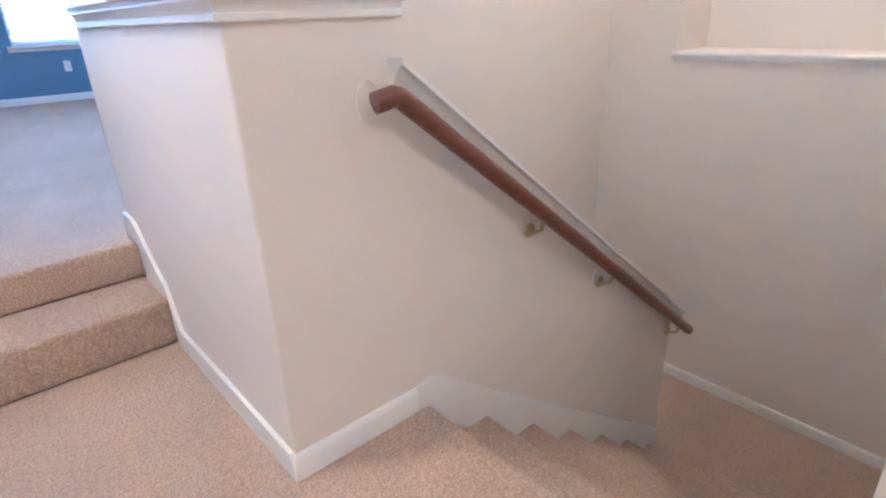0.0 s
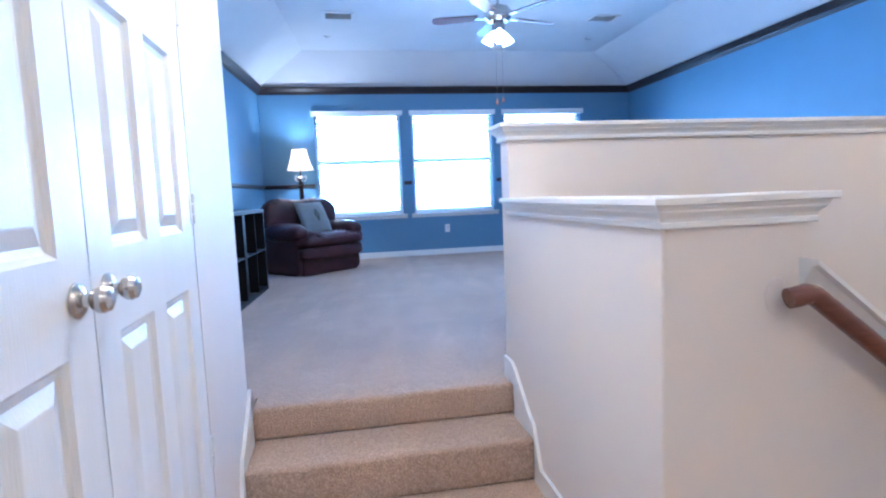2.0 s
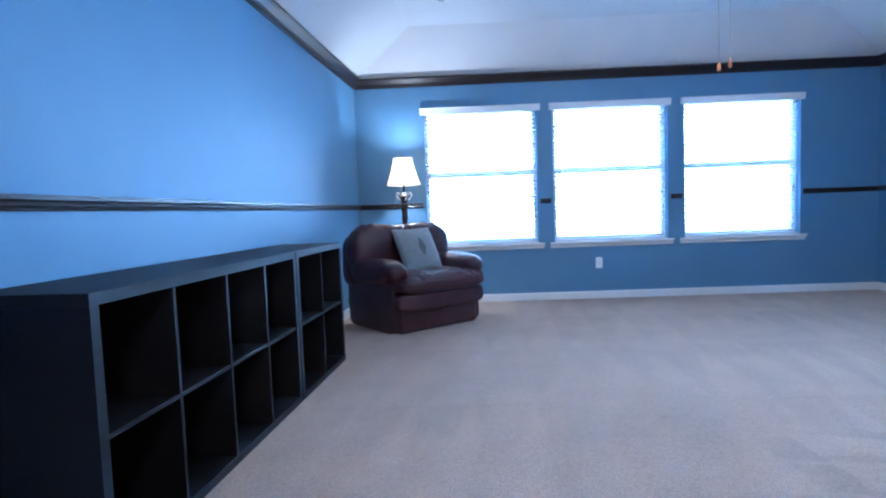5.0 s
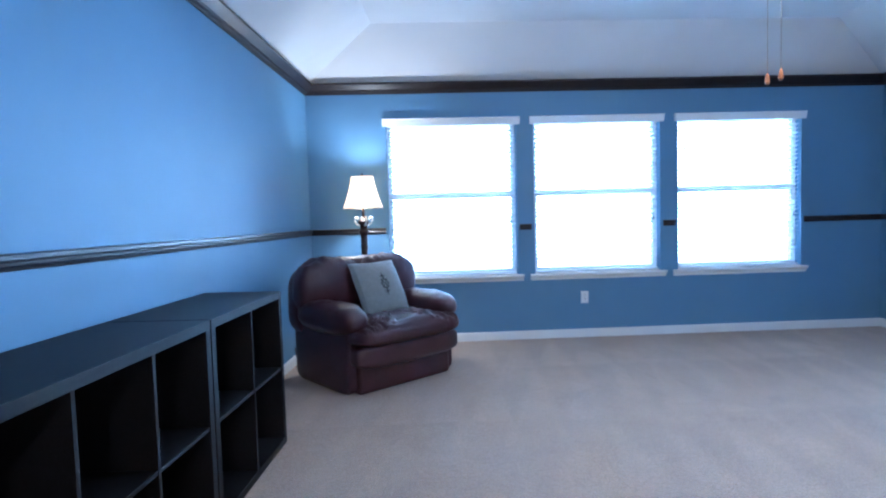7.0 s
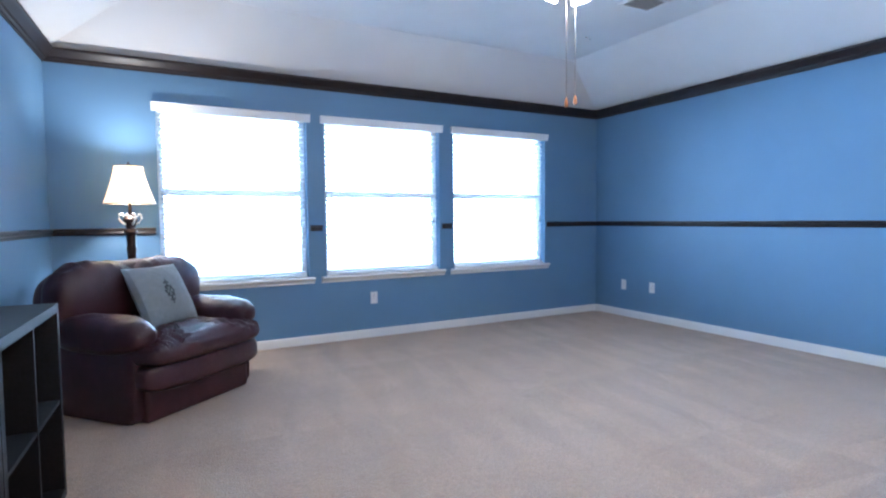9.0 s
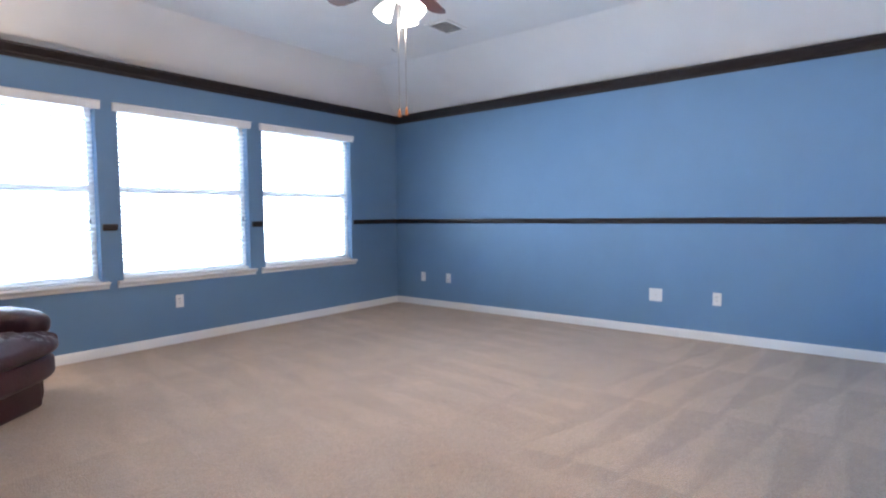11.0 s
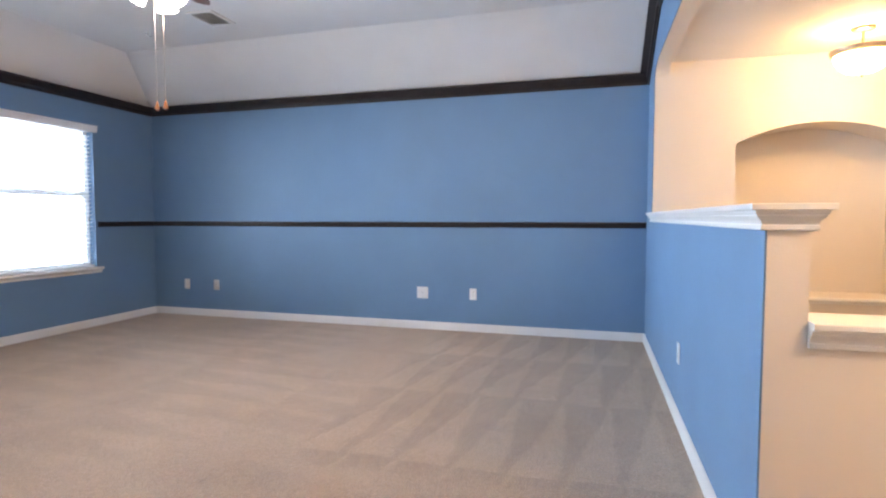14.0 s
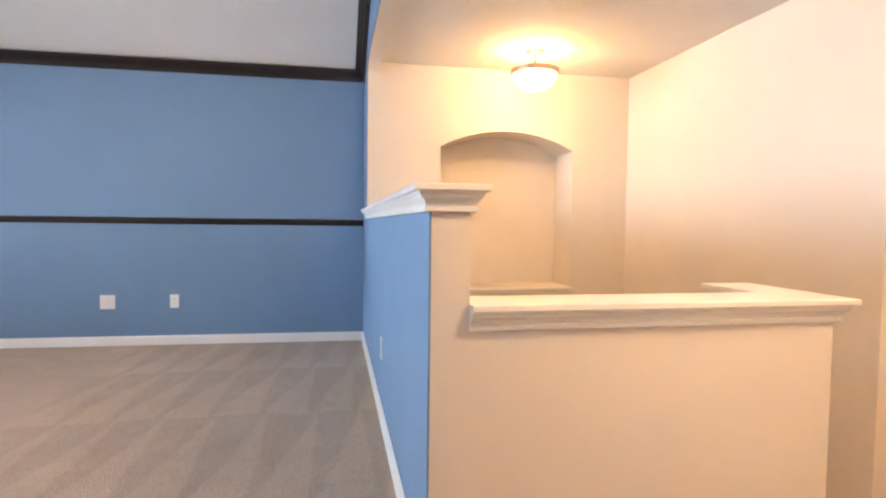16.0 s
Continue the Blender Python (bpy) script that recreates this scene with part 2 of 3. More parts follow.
def sweep(profile, path, closed=False, bm=None):
    """A moulding: profile of (out, up) swept along points in space; out lies to the left of the way."""
    bm = bm or bmesh.new()
    pts = [Vector(p) for p in path]
    rings, n = [], len(pts)
    for i, p in enumerate(pts):
        d0 = (p - pts[i - 1]).normalized() if (i or closed) else (pts[1] - p).normalized()
        d1 = (pts[(i + 1) % n] - p).normalized() if (i < n - 1 or closed) else d0
        f0, f1 = Vector((d0.x, d0.y, 0)), Vector((d1.x, d1.y, 0))
        if f0.length < 1e-4:
            f0 = f1
        if f1.length < 1e-4:
            f1 = f0
        l0, l1 = Vector((-f0.y, f0.x, 0)).normalized(), Vector((-f1.y, f1.x, 0)).normalized()
        out = (l0 + l1).normalized()
        out /= max(0.3, out.dot(l0))
        rings.append([bm.verts.new(p + out * u + Vector((0, 0, v))) for u, v in profile])
    m = len(profile)
    for i in range(n if closed else n - 1):
        a, b = rings[i], rings[(i + 1) % n]
        for j in range(m):
            bm.faces.new((a[j], a[(j + 1) % m], b[(j + 1) % m], b[j]))
    if not closed:
        bm.faces.new(rings[0])
        bm.faces.new(rings[-1][::-1])
    return bm


def lathe(profile, segs=28, bm=None, at=(0, 0, 0)):
    bm = bm or bmesh.new()
    rings = []
    for r, z in profile:
        rings.append([bm.verts.new((at[0] + max(r, 1e-4) * math.cos(2 * math.pi * i / segs), at[1] + max(r, 1e-4) * math.sin(2 * math.pi * i / segs), at[2] + z)) for i in range(segs)])
    for a, b in zip(rings, rings[1:]):
        for i in range(segs):
            bm.faces.new((a[i], a[(i + 1) % segs], b[(i + 1) % segs], b[i]))
    bm.faces.new(rings[0][::-1])
    bm.faces.new(rings[-1])
    return bm


def tube(path, r, segs=10, bm=None):
    bm = bm or bmesh.new()
    pts = [Vector(p) for p in path]
    rings = []
    for i, p in enumerate(pts):
        d = (pts[min(i + 1, len(pts) - 1)] - pts[max(i - 1, 0)]).normalized()
        u = d.cross(Vector((0.13, 0.2, 1))).normalized() if abs(d.z) < 0.95 else d.cross(Vector((1, 0, 0))).normalized()
        w = d.cross(u)
        rr = r[i] if isinstance(r, (list, tuple)) else r
        rings.append([bm.verts.new(p + (u * math.cos(2 * math.pi * k / segs) + w * math.sin(2 * math.pi * k / segs)) * rr) for k in range(segs)])
    for a, b in zip(rings, rings[1:]):
        for k in range(segs):
            bm.faces.new((a[k], a[(k + 1) % segs], b[(k + 1) % segs], b[k]))
    bm.faces.new(rings[0][::-1])
    bm.faces.new(rings[-1])
    return bm


def puff(cx, cy, cz, sx, sy, sz, e1=0.5, e2=0.5, wrinkle=0.0, freq=9.0, nu=36, nv=20, seed=0.0, bm=None, fold=None):
    """A stuffed cushion: a rounded block with soft wrinkles."""
    bm = bm or bmesh.new()

    def p(c, e):
        return math.copysign(abs(c) ** e, c)
    rings = []
    for j in range(nv + 1):
        v = -math.pi / 2 + math.pi * j / nv
        ring = []
        for i in range(nu):
            u = 2 * math.pi * i / nu
            q = Vector((p(math.cos(v), e1) * p(math.cos(u), e2), p(math.cos(v), e1) * p(math.sin(u), e2), p(math.sin(v), e1)))
            k = 1.0
            w = Vector((q.x * sx / 2, q.y * sy / 2, q.z * sz / 2))
            if wrinkle:
                k += wrinkle * (noise.noise(w * freq + Vector((seed, seed, 0))) + 0.5 * noise.noise(w * freq * 2.7 + Vector((seed, 0, seed))))
            if fold:
                f = noise.noise(Vector((w.x * fold[0] + seed, w.y * fold[1], w.z * fold[2])))
                w = w + Vector((0, 0, fold[3] * (abs(f) * 2 - 0.5))) * max(0.0, min(1.0, 2.0 * q.z + 0.7))
            ring.append(bm.verts.new((cx + w.x * k, cy + w.y * k, cz + w.z * k)))
        rings.append(ring)
    for a, b in zip(rings, rings[1:]):
        for i in range(nu):
            bm.faces.new((a[i], a[(i + 1) % nu], b[(i + 1) % nu], b[i]))
    bmesh.ops.remove_doubles(bm, verts=bm.verts[:], dist=1e-5)
    return bm


# ---- setting: measures ----
XR, YB, YF, XS, YS = 4.56, 8.48, 2.72, 3.98, 0.27   # east wall, window wall, front wall, stairwell end, stairwell side
XW, XK, YK = -0.535, 0.685, 1.347                   # closet wall, knee wall faces
ZL, ZM, ZC, ZF = -0.38, -1.932, 2.465, 2.90           # landing, half landing, stairwell ceiling, flat room ceiling
SLANT = 0.07
Z0 = -0.040                                          # carpet of the room
HT, KT = 0.12, 0.115


def xl(y):
    return -1.17 - SLANT * (YB - y)


def xr(y):
    return XR - 0.0244 * (YB - y)


# floors
structure("floor", prism([(xl(2.4), 2.4), (XW - 0.12, 2.4), (XW - 0.12, 2.56), (XW, 2.56), (XW, 2.75), (XK, 2.75), (XK, 2.66), (xr(2.66), 2.66), (XR, YB), (xl(YB), YB)], -0.15, Z0), CARPET, "beige cut-pile carpet with brushed vacuum tracks", "floor")
structure("landing_floor", prism([(XW, -2.2), (1.10, -2.2), (1.10, YK + 0.05), (XK + 0.05, YK + 0.05), (XK + 0.05, 2.33), (XW, 2.33)], ZL - 0.15, ZL), CARPET, "beige carpet on the upper landing", "floor")
structure("hall_floor", box(1.10, 1.44, -2.2, YS - 0.12, ZL - 0.15, ZL), CARPET, "beige carpet in the hall", "floor")
structure("wall_stair_side_low", box(1.10, 1.44, YS - 0.22, YS - 0.124, -2.0, ZL - 0.15), WHITE_WALL, "off-white wall below the hall floor", "wall")
structure("half_landing_floor", box(XK + KT, XS, YS, 2.60, ZM - 0.15, ZM), CARPET, "beige carpet on the half landing below", "floor")
structure("backdrop", box(-30, 34, 40, 40.2, -6, 24), material("bright_overcast_distance", (0.9, 0.95, 1.0), 1.0, emit=6.0, emit_colour=(0.86, 0.94, 1.0)), "bright white overcast sky beyond the windows", "sky")


def carpet_step(name, x0, x1, y0, y1, z0, z1, label, along):
    st = tagged(part(name, box(x0, x1, y0, y1, z0, z1, bevel=0.022, segs=4), CARPET, None, "", True), label, "step", "carpeted steps", "structure")
    return st


carpet_step("step", XW, XK, 2.31, 2.72, ZL, -0.19, "beige carpeted step with a rounded nosing", "y")
carpet_step("step", XW, XK, 2.60, 2.85, -0.19, Z0 + 0.002, "beige carpeted step up to the blue room", "y")
RUN, RISE = 0.267, 0.194
for i in range(8):
    x0 = 1.147 + RUN * (i - 1) if i else 1.05
    carpet_step("step", x0 - 0.02 if i else x0, 1.147 + RUN * i, YS, YK, ZL - RISE * i - 0.30, ZL - RISE * i + 0.002, "beige carpeted stair tread with a rounded nosing", "x")

# window wall with three openings
bm = bmesh.new()
edges = [xl(YB) - 0.15] + [v for w in WIN for v in (w, w + WW)] + [XR + 0.15]
for i in range(0, len(edges), 2):
    add_box(bm, edges[i], edges[i + 1], YB, YB + 0.16, -0.15, 2.6)
for w in WIN:
    add_box(bm, w, w + WW, YB, YB + 0.16, -0.15, WZ0)
    add_box(bm, w, w + WW, YB, YB + 0.16, WZ1, 2.6)
structure("wall_north", bm, BLUE, "blue painted wall with three window openings", "wall")
structure("wall_east", prism([(xr(2.6), 2.60), (xr(2.6) + 0.15, 2.60), (XR + 0.15, YB), (XR, YB)], -0.15, 2.6), BLUE, "blue painted wall with chair rail", "wall")
structure("wall_west", prism([(xl(2.4), 2.4), (xl(YB), YB), (xl(YB) - 0.15, YB), (xl(2.4) - 0.15, 2.4)], -0.15, 2.6), BLUE, "blue painted wall behind the cube shelves", "wall")
# front wall: blue room side, with a wide flat-arched opening
arch = []
for i in range(9):
    a = math.pi / 2 * i / 8
    arch.append((XS - 0.30 + 0.30 * math.cos(a), 2.34 + 0.11 * math.sin(a)))
for i in range(1, 9):
    a = math.pi / 2 * i / 8
    arch.append((XW + 0.30 - 0.30 * math.sin(a), 2.34 + 0.11 * math.cos(a)))
bm = slab_y([(xr(YF) + 0.005, -2.0), (xr(YF) + 0.005, 3.0), (XW, 3.0)] + arch[::-1] + [(XS, -2.0)], YF - 0.006, YF)
structure("wall_south", bm, BLUE, "blue painted wall around the wide arched opening", "wall")
bm = slab_y([(xr(YF) + 0.005, -2.0), (xr(YF) + 0.005, 3.0), (XW, 3.0)] + arch[::-1] + [(XS, -2.0)], 2.60, YF - 0.008)
structure("wall_south_stair_side", bm, WHITE_WALL, "off-white wall around the wide arched opening", "wall")
structure("wall_south_west", box(xl(2.5) - 0.1, XW - 0.12, 2.42, 2.555, -0.15, 3.0), BLUE, "blue wall beside the cube shelves", "wall")
# half wall and knee wall
bm = box(XK, XS, 2.60, YF - 0.006, -2.0, 1.125)
structure("half_wall", bm, WHITE_WALL, "off-white half wall above the stairwell", "half wall")
structure("half_wall_blue_face", box(XK + 0.0015, XS, YF - 0.006, YF, -0.15, 1.125), BLUE, "blue painted face of the half wall", "half wall")
bm = slab_y([(XK, -2.0), (XK, 0.772), (1.10, 0.772), (1.10, 0.59), (2.82, -0.75), (2.82, -2.0)], YK, YK + KT)
bm.edges.ensure_lookup_table()
corner = [e for e in bm.edges if all(abs(v.co.x - XK) < 1e-4 and abs(v.co.y - YK) < 1e-4 for v in e.verts)]
bmesh.ops.bevel(bm, geom=corner, offset=0.009, segments=4, profile=0.5, affect="EDGES")
add_box(bm, XK, XK + KT, YK + KT, 2.60, -2.0, 0.775)
structure("knee_wall", bm, WHITE_WALL, "off-white knee wall with a sloping guard along the stairs", "half wall", True)

# stairwell walls with the arched niche
N0, N1, NZ0, NS, NA = 0.82, 2.07, 0.50, 1.763, 1.92
bm = bmesh.new()
add_box(bm, XS, XS + 0.4, YS - 0.12, N0, -2.0, ZC + 0.1)
add_box(bm, XS, XS + 0.4, N1, 2.60, -2.0, ZC + 0.1)
add_box(bm, XS, XS + 0.4, N0, N1, -2.0, NZ0)
K = 24
half, sag = (N1 - N0) / 2, NA - NS
R = (half * half + sag * sag) / (2 * sag)


def niche_z(y):
    return NA - R + math.sqrt(max(0, R * R - (y - (N0 + N1) / 2) ** 2))


for i in range(K):
    ya, yb = N0 + (N1 - N0) * i / K, N0 + (N1 - N0) * (i + 1) / K
    v = [bm.verts.new(p) for p in ((XS, ya, niche_z(ya)), (XS, yb, niche_z(yb)), (XS, yb, ZC + 0.1), (XS, ya, ZC + 0.1),
                                   (XS + 0.4, ya, niche_z(ya)), (XS + 0.4, yb, niche_z(yb)))]
    bm.faces.new((v[0], v[1], v[2], v[3]))
    bm.faces.new((v[0], v[4], v[5], v[1]))
add_box(bm, XS + 0.4, XS + 0.5, YS - 0.12, 2.60, -2.0, ZC + 0.1)
bmesh.ops.remove_doubles(bm, verts=bm.verts[:], dist=1e-4)
structure("wall_stair_east", bm, WHITE_WALL, "off-white stairwell wall with an arched niche", "wall")
structure("wall_stair_south", box(1.44, XS, YS - 0.12, YS, -2.0, ZC + 0.1), WHITE_WALL, "off-white stairwell side wall", "wall")
structure("wall_hall_east", box(1.44, 1.54, -2.2, YS - 0.12, -0.6, ZC + 0.1), WHITE_WALL, "off-white hall wall", "wall")
structure("wall_hall_south", box(XW - 0.12, 1.54, -2.32, -2.2, -0.6, ZC + 0.1), WHITE_WALL, "off-white hall end wall", "wall")
# closet wall with the double-door opening
D0, D1, D2, DZ = 0.47, 1.188, 1.905, 1.66
bm = box(XW - 0.12, XW, -2.2, D0, -0.6, ZC + 0.1)
add_box(bm, XW - 0.12, XW, D0, D2 + 0.003, DZ, ZC + 0.1)
add_box(bm, XW - 0.12, XW, D2 + 0.003, 2.56, -0.6, ZC + 0.1)
structure("wall_closet", bm, WHITE_WALL, "off-white wall with closet doors", "wall")
structure("wall_closet_back", box(XW - 0.75, XW - 0.7, -0.2, 2.58, -0.6, ZC + 0.1), WHITE_WALL, "plain closet back wall", "wall")

# ceilings
structure("stairwell_ceiling", prism([(XW - 0.8, -2.2), (XS + 0.4, -2.2), (XS + 0.4, 2.602), (XW - 0.8, 2.602)], ZC, ZC + 0.1), CEIL, "white stairwell ceiling", "ceiling")
bm = bmesh.new()
ZW, XFR, YFB, DLFT = 2.468, 3.74, 8.02, 0.68
pt = dict(a=(xl(2.4), 2.4, ZW), b=(xl(YB), YB, ZW), c=(XR, YB, ZW), d=(xr(2.4), 2.4, ZW),
          e=(xl(2.4) + DLFT, 2.4, ZF), f=(xl(YB) + DLFT, YFB, ZF), g=(XFR, YFB, ZF), h=(xr(2.4) - 0.82, 2.4, ZF))
lo = {k: bm.verts.new(v) for k, v in pt.items()}
hi = {k: bm.verts.new((v[0], v[1], v[2] + 0.09)) for k, v in pt.items()}
for q in ("abfe", "bcgf", "cdhg", "efgh"):
    bm.faces.new([lo[k] for k in q])
    bm.faces.new([hi[k] for k in q[::-1]])
for p, q in ("ab", "bc", "cd", "dh", "he", "ea"):
    bm.faces.new((lo[p], lo[q], hi[q], hi[p]))
structure("ceiling", bm, CEIL, "white vaulted ceiling with sloping sides", "ceiling")

# crown, chair rail, baseboards
CROWN = [(u, 2.387 + (v - 2.395) * 0.86) for u, v in [(0, 2.395), (0.012, 2.395), (0.016, 2.410), (0.030, 2.418), (0.036, 2.436), (0.062, 2.462), (0.075, 2.478), (0.088, 2.486), (0.088, 2.506), (0, 2.506)]]
RAIL = [(u, v - 0.008) for u, v in [(0, 1.055), (0.010, 1.055), (0.014, 1.066), (0.024, 1.073), (0.019, 1.084), (0.030, 1.092), (0.030, 1.108), (0, 1.112)]]
BASE = [(0, 0), (0.014, 0), (0.014, 0.062), (0.011, 0.072), (0.006, 0.080), (0, 0.083)]


def moulding(name, prof, path, mat, label, category="trim"):
    return structure(name, sweep(prof, path), mat, label, category, True)


moulding("crown_moulding", CROWN, [(xr(YF), YF + 0.02, 0), (XR, YB, 0), (xl(YB), YB, 0), (xl(YF), YF + 0.02, 0)], DARK_TRIM, "dark brown crown moulding under the vaulted ceiling")
# crown on the front wall climbs the slope
cr = [(u, v - 2.45) for u, v in CROWN]
moulding("crown_moulding_front", cr, [(xl(2.72), YF, 2.45), (xl(2.72) + DLFT, YF, ZF - 0.04), (xr(YF) - 0.82, YF, ZF - 0.04), (xr(YF), YF, 2.45)], DARK_TRIM, "dark brown crown moulding along the ceiling slope")
moulding("chair_rail_east", RAIL, [(xr(YF), YF + 0.005, 0), (XR, YB, 0), (WIN[2] + WW + 0.03, YB, 0)], DARK_TRIM, "dark brown chair rail")
moulding("chair_rail_west", RAIL, [(WIN[0] - 0.03, YB, 0), (xl(YB), YB, 0), (xl(YF), YF, 0)], DARK_TRIM, "dark brown chair rail")
for w in WIN[1:]:
    moulding("chair_rail_piece", RAIL, [(w - 0.035, YB, 0), (w - 0.15, YB, 0)], DARK_TRIM, "short dark chair rail piece between windows")
moulding("baseboard", BASE, [(XK + 0.02, YF, Z0), (xr(YF), YF, Z0), (XR, YB, Z0), (xl(YB), YB, Z0), (xl(2.56), 2.56, Z0), (XW - 0.12, 2.56, Z0)], TRIM, "white baseboard round the blue room")
moulding("baseboard_end", BASE, [(XW - 0.12, 2.56, Z0), (XW, 2.56, Z0), (XW, 2.54, Z0)], TRIM, "white baseboard return at the wall end")
# stepped baseboards beside the two steps
for nm, x, sgn in (("baseboard_steps_west", XW, 1), ("baseboard_steps_east", XK, -1)):
    e = YF if sgn < 0 else 2.574
    poly = [(e, Z0), (e, 0.066), (2.575 if sgn > 0 else 2.60, 0.066), (2.55, 0.04), (2.36, -0.105), (2.31, -0.125), (2.23, -0.297), (YK + 0.01 if sgn < 0 else D2 + 0.05, -0.297),
            (YK + 0.01 if sgn < 0 else D2 + 0.05, ZL), (2.30, ZL), (2.30, -0.19), (2.572, -0.19), (2.572, Z0)]
    bm = bmesh.new()
    a = [bm.verts.new((x, y, z)) for y, z in poly]
    b = [bm.verts.new((x + sgn * 0.014, y, z)) for y, z in poly]
    bm.faces.new(a)
    bm.faces.new(b[::-1])
    for i in range(len(poly)):
        j = (i + 1) % len(poly)
        bm.faces.new((a[i], b[i], b[j], a[j]))
    structure(nm, bm, TRIM, "white baseboard stepping up beside the carpeted steps", "trim")
moulding("baseboard_knee", BASE, [(1.099, YK, ZL), (XK, YK, ZL), (XK, YK + 0.012, ZL)], TRIM, "white baseboard at the foot of the knee wall")
moulding("baseboard_stair_end", BASE, [(XS, YS, ZM), (XS, 2.60, ZM)], TRIM, "white baseboard on the half landing")
# sloping skirt board
poly = [(1.10, ZL), (1.10, ZL + 0.083), (1.17, ZL + 0.10), (2.82, -1.49), (2.82, -1.932), (2.75, -1.90)]
structure("stair_skirt_board", slab_y(poly, YK - 0.014, YK - 0.001), TRIM, "white skirt board along the stairs", "trim")

# caps of the half walls
CAPPROF = [(u, v * 0.80) for u, v in [(0.0, -0.098), (0.014, -0.098), (0.016, -0.094), (0.016, -0.080), (0.013, -0.077), (0.015, -0.068), (0.020, -0.058), (0.028, -0.050), (0.030, -0.046),
           (0.030, -0.040), (0.034, -0.036), (0.036, -0.026), (0.047, -0.025), (0.049, -0.022), (0.049, -0.003), (0.046, 0.0), (0.0, 0.0)]]


def boxed_cap(name, x0, x1, y0, y1, z, label, open_x1=False):
    """A cap with the moulding running round its sides."""
    prof = CAPPROF
    bm = bmesh.new()
    path = [(x1, y0, z), (x0, y0, z), (x0, y1, z), (x1, y1, z)]
    sweep(prof, path, closed=not open_x1, bm=bm)
    add_box(bm, x0 + 0.001, x1, y0 + 0.001, y1 - 0.001, z - 0.02, z)
    return structure(name, bm, TRIM, label, "cap", True)


boxed_cap("half_wall_cap", XK, XS, 2.60, YF, 1.192, "white moulded cap on the half wall", True)
# knee wall cap, L shaped
prof = CAPPROF
bm = sweep(prof, [(XK + KT, 2.60, 0.850), (XK + KT, YK + KT, 0.850), (1.10, YK + KT, 0.850), (1.10, YK, 0.850), (XK, YK, 0.850), (XK, 2.60, 0.850)])
add_box(bm, XK + 0.001, XK + KT - 0.001, YK + 0.001, 2.60, 0.775, 0.850)
add_box(bm, XK + KT - 0.001, 1.099, YK + 0.001, YK + KT - 0.001, 0.775, 0.850)
structure("knee_wall_cap", bm, TRIM, "white moulded cap on the knee wall", "cap", True)
# sloping cap of the guard wall
sl = [(-0.062 + 0.0, 0.0), (0.062 + KT, 0.0), (0.062 + KT, -0.014), (0.044 + KT, -0.020), (0.026 + KT, -0.046), (0.012 + KT, -0.075), (KT, -0.085), (0, -0.085), (-0.012, -0.075), (-0.026, -0.046), (-0.044, -0.020), (-0.062, -0.014)]
structure("guard_wall_cap", sweep(sl, [(1.075, YK, 0.68), (2.86, YK, -0.71)]), TRIM, "white sloping cap on the guard wall", "cap", True)
NSILL = [(0, NZ0 - 0.05), (0.012, NZ0 - 0.05), (0.016, NZ0 - 0.03), (0.026, NZ0 - 0.022), (0.026, NZ0 - 0.008), (0.02, NZ0), (0, NZ0)]
moulding("niche_sill", NSILL, [(XS, N0 - 0.03, 0), (XS, N1 + 0.03, 0)], TRIM, "white sill moulding under the niche")

# ---- windows and blinds ----
def window(i, x):
    w = tagged(new("window_%d" % i), "white vinyl single-hung window with bright daylight", "window", "windows", "structure")
    w.location = (x, YB, 0)
    f = bmesh.new()
    for a in ((0, 0.045, WZ0, WZ1), (WW - 0.045, WW, WZ0, WZ1), (0.045, WW - 0.045, WZ1 - 0.045, WZ1), (0.045, WW - 0.045, WZ0, WZ0 + 0.05)):
        add_box(f, a[0], a[1], 0.085, 0.145, a[2], a[3], bevel=0.004)
    part("window_frame", f, VINYL, w)
    part("meeting_rail", box(0.045, WW - 0.045, 0.080, 0.125, 1.375, 1.425, bevel=0.005), VINYL, w)
    for z0, z1, y in ((WZ0 + 0.05, 1.375, 0.095), (1.425, WZ1 - 0.045, 0.12)):
        p = part("pane", box(0.045, WW - 0.045, y, y + 0.006, z0, z1), GLASS, w)
        p.visible_shadow = False
    prof = [(0, 0.545), (0.012, 0.545), (0.016, 0.565), (0.026, 0.578), (0.046, 0.585), (0.050, 0.596), (0.046, 0.607), (0, 0.607)]
    sb = sweep(prof, [(WW + 0.05, 0, 0), (-0.05, 0, 0)])
    add_box(sb, 0.001, WW - 0.001, 0.0, 0.084, 0.59, 0.6105)
    part("window_sill", sb, TRIM, w, "white painted sill", True)
    return w


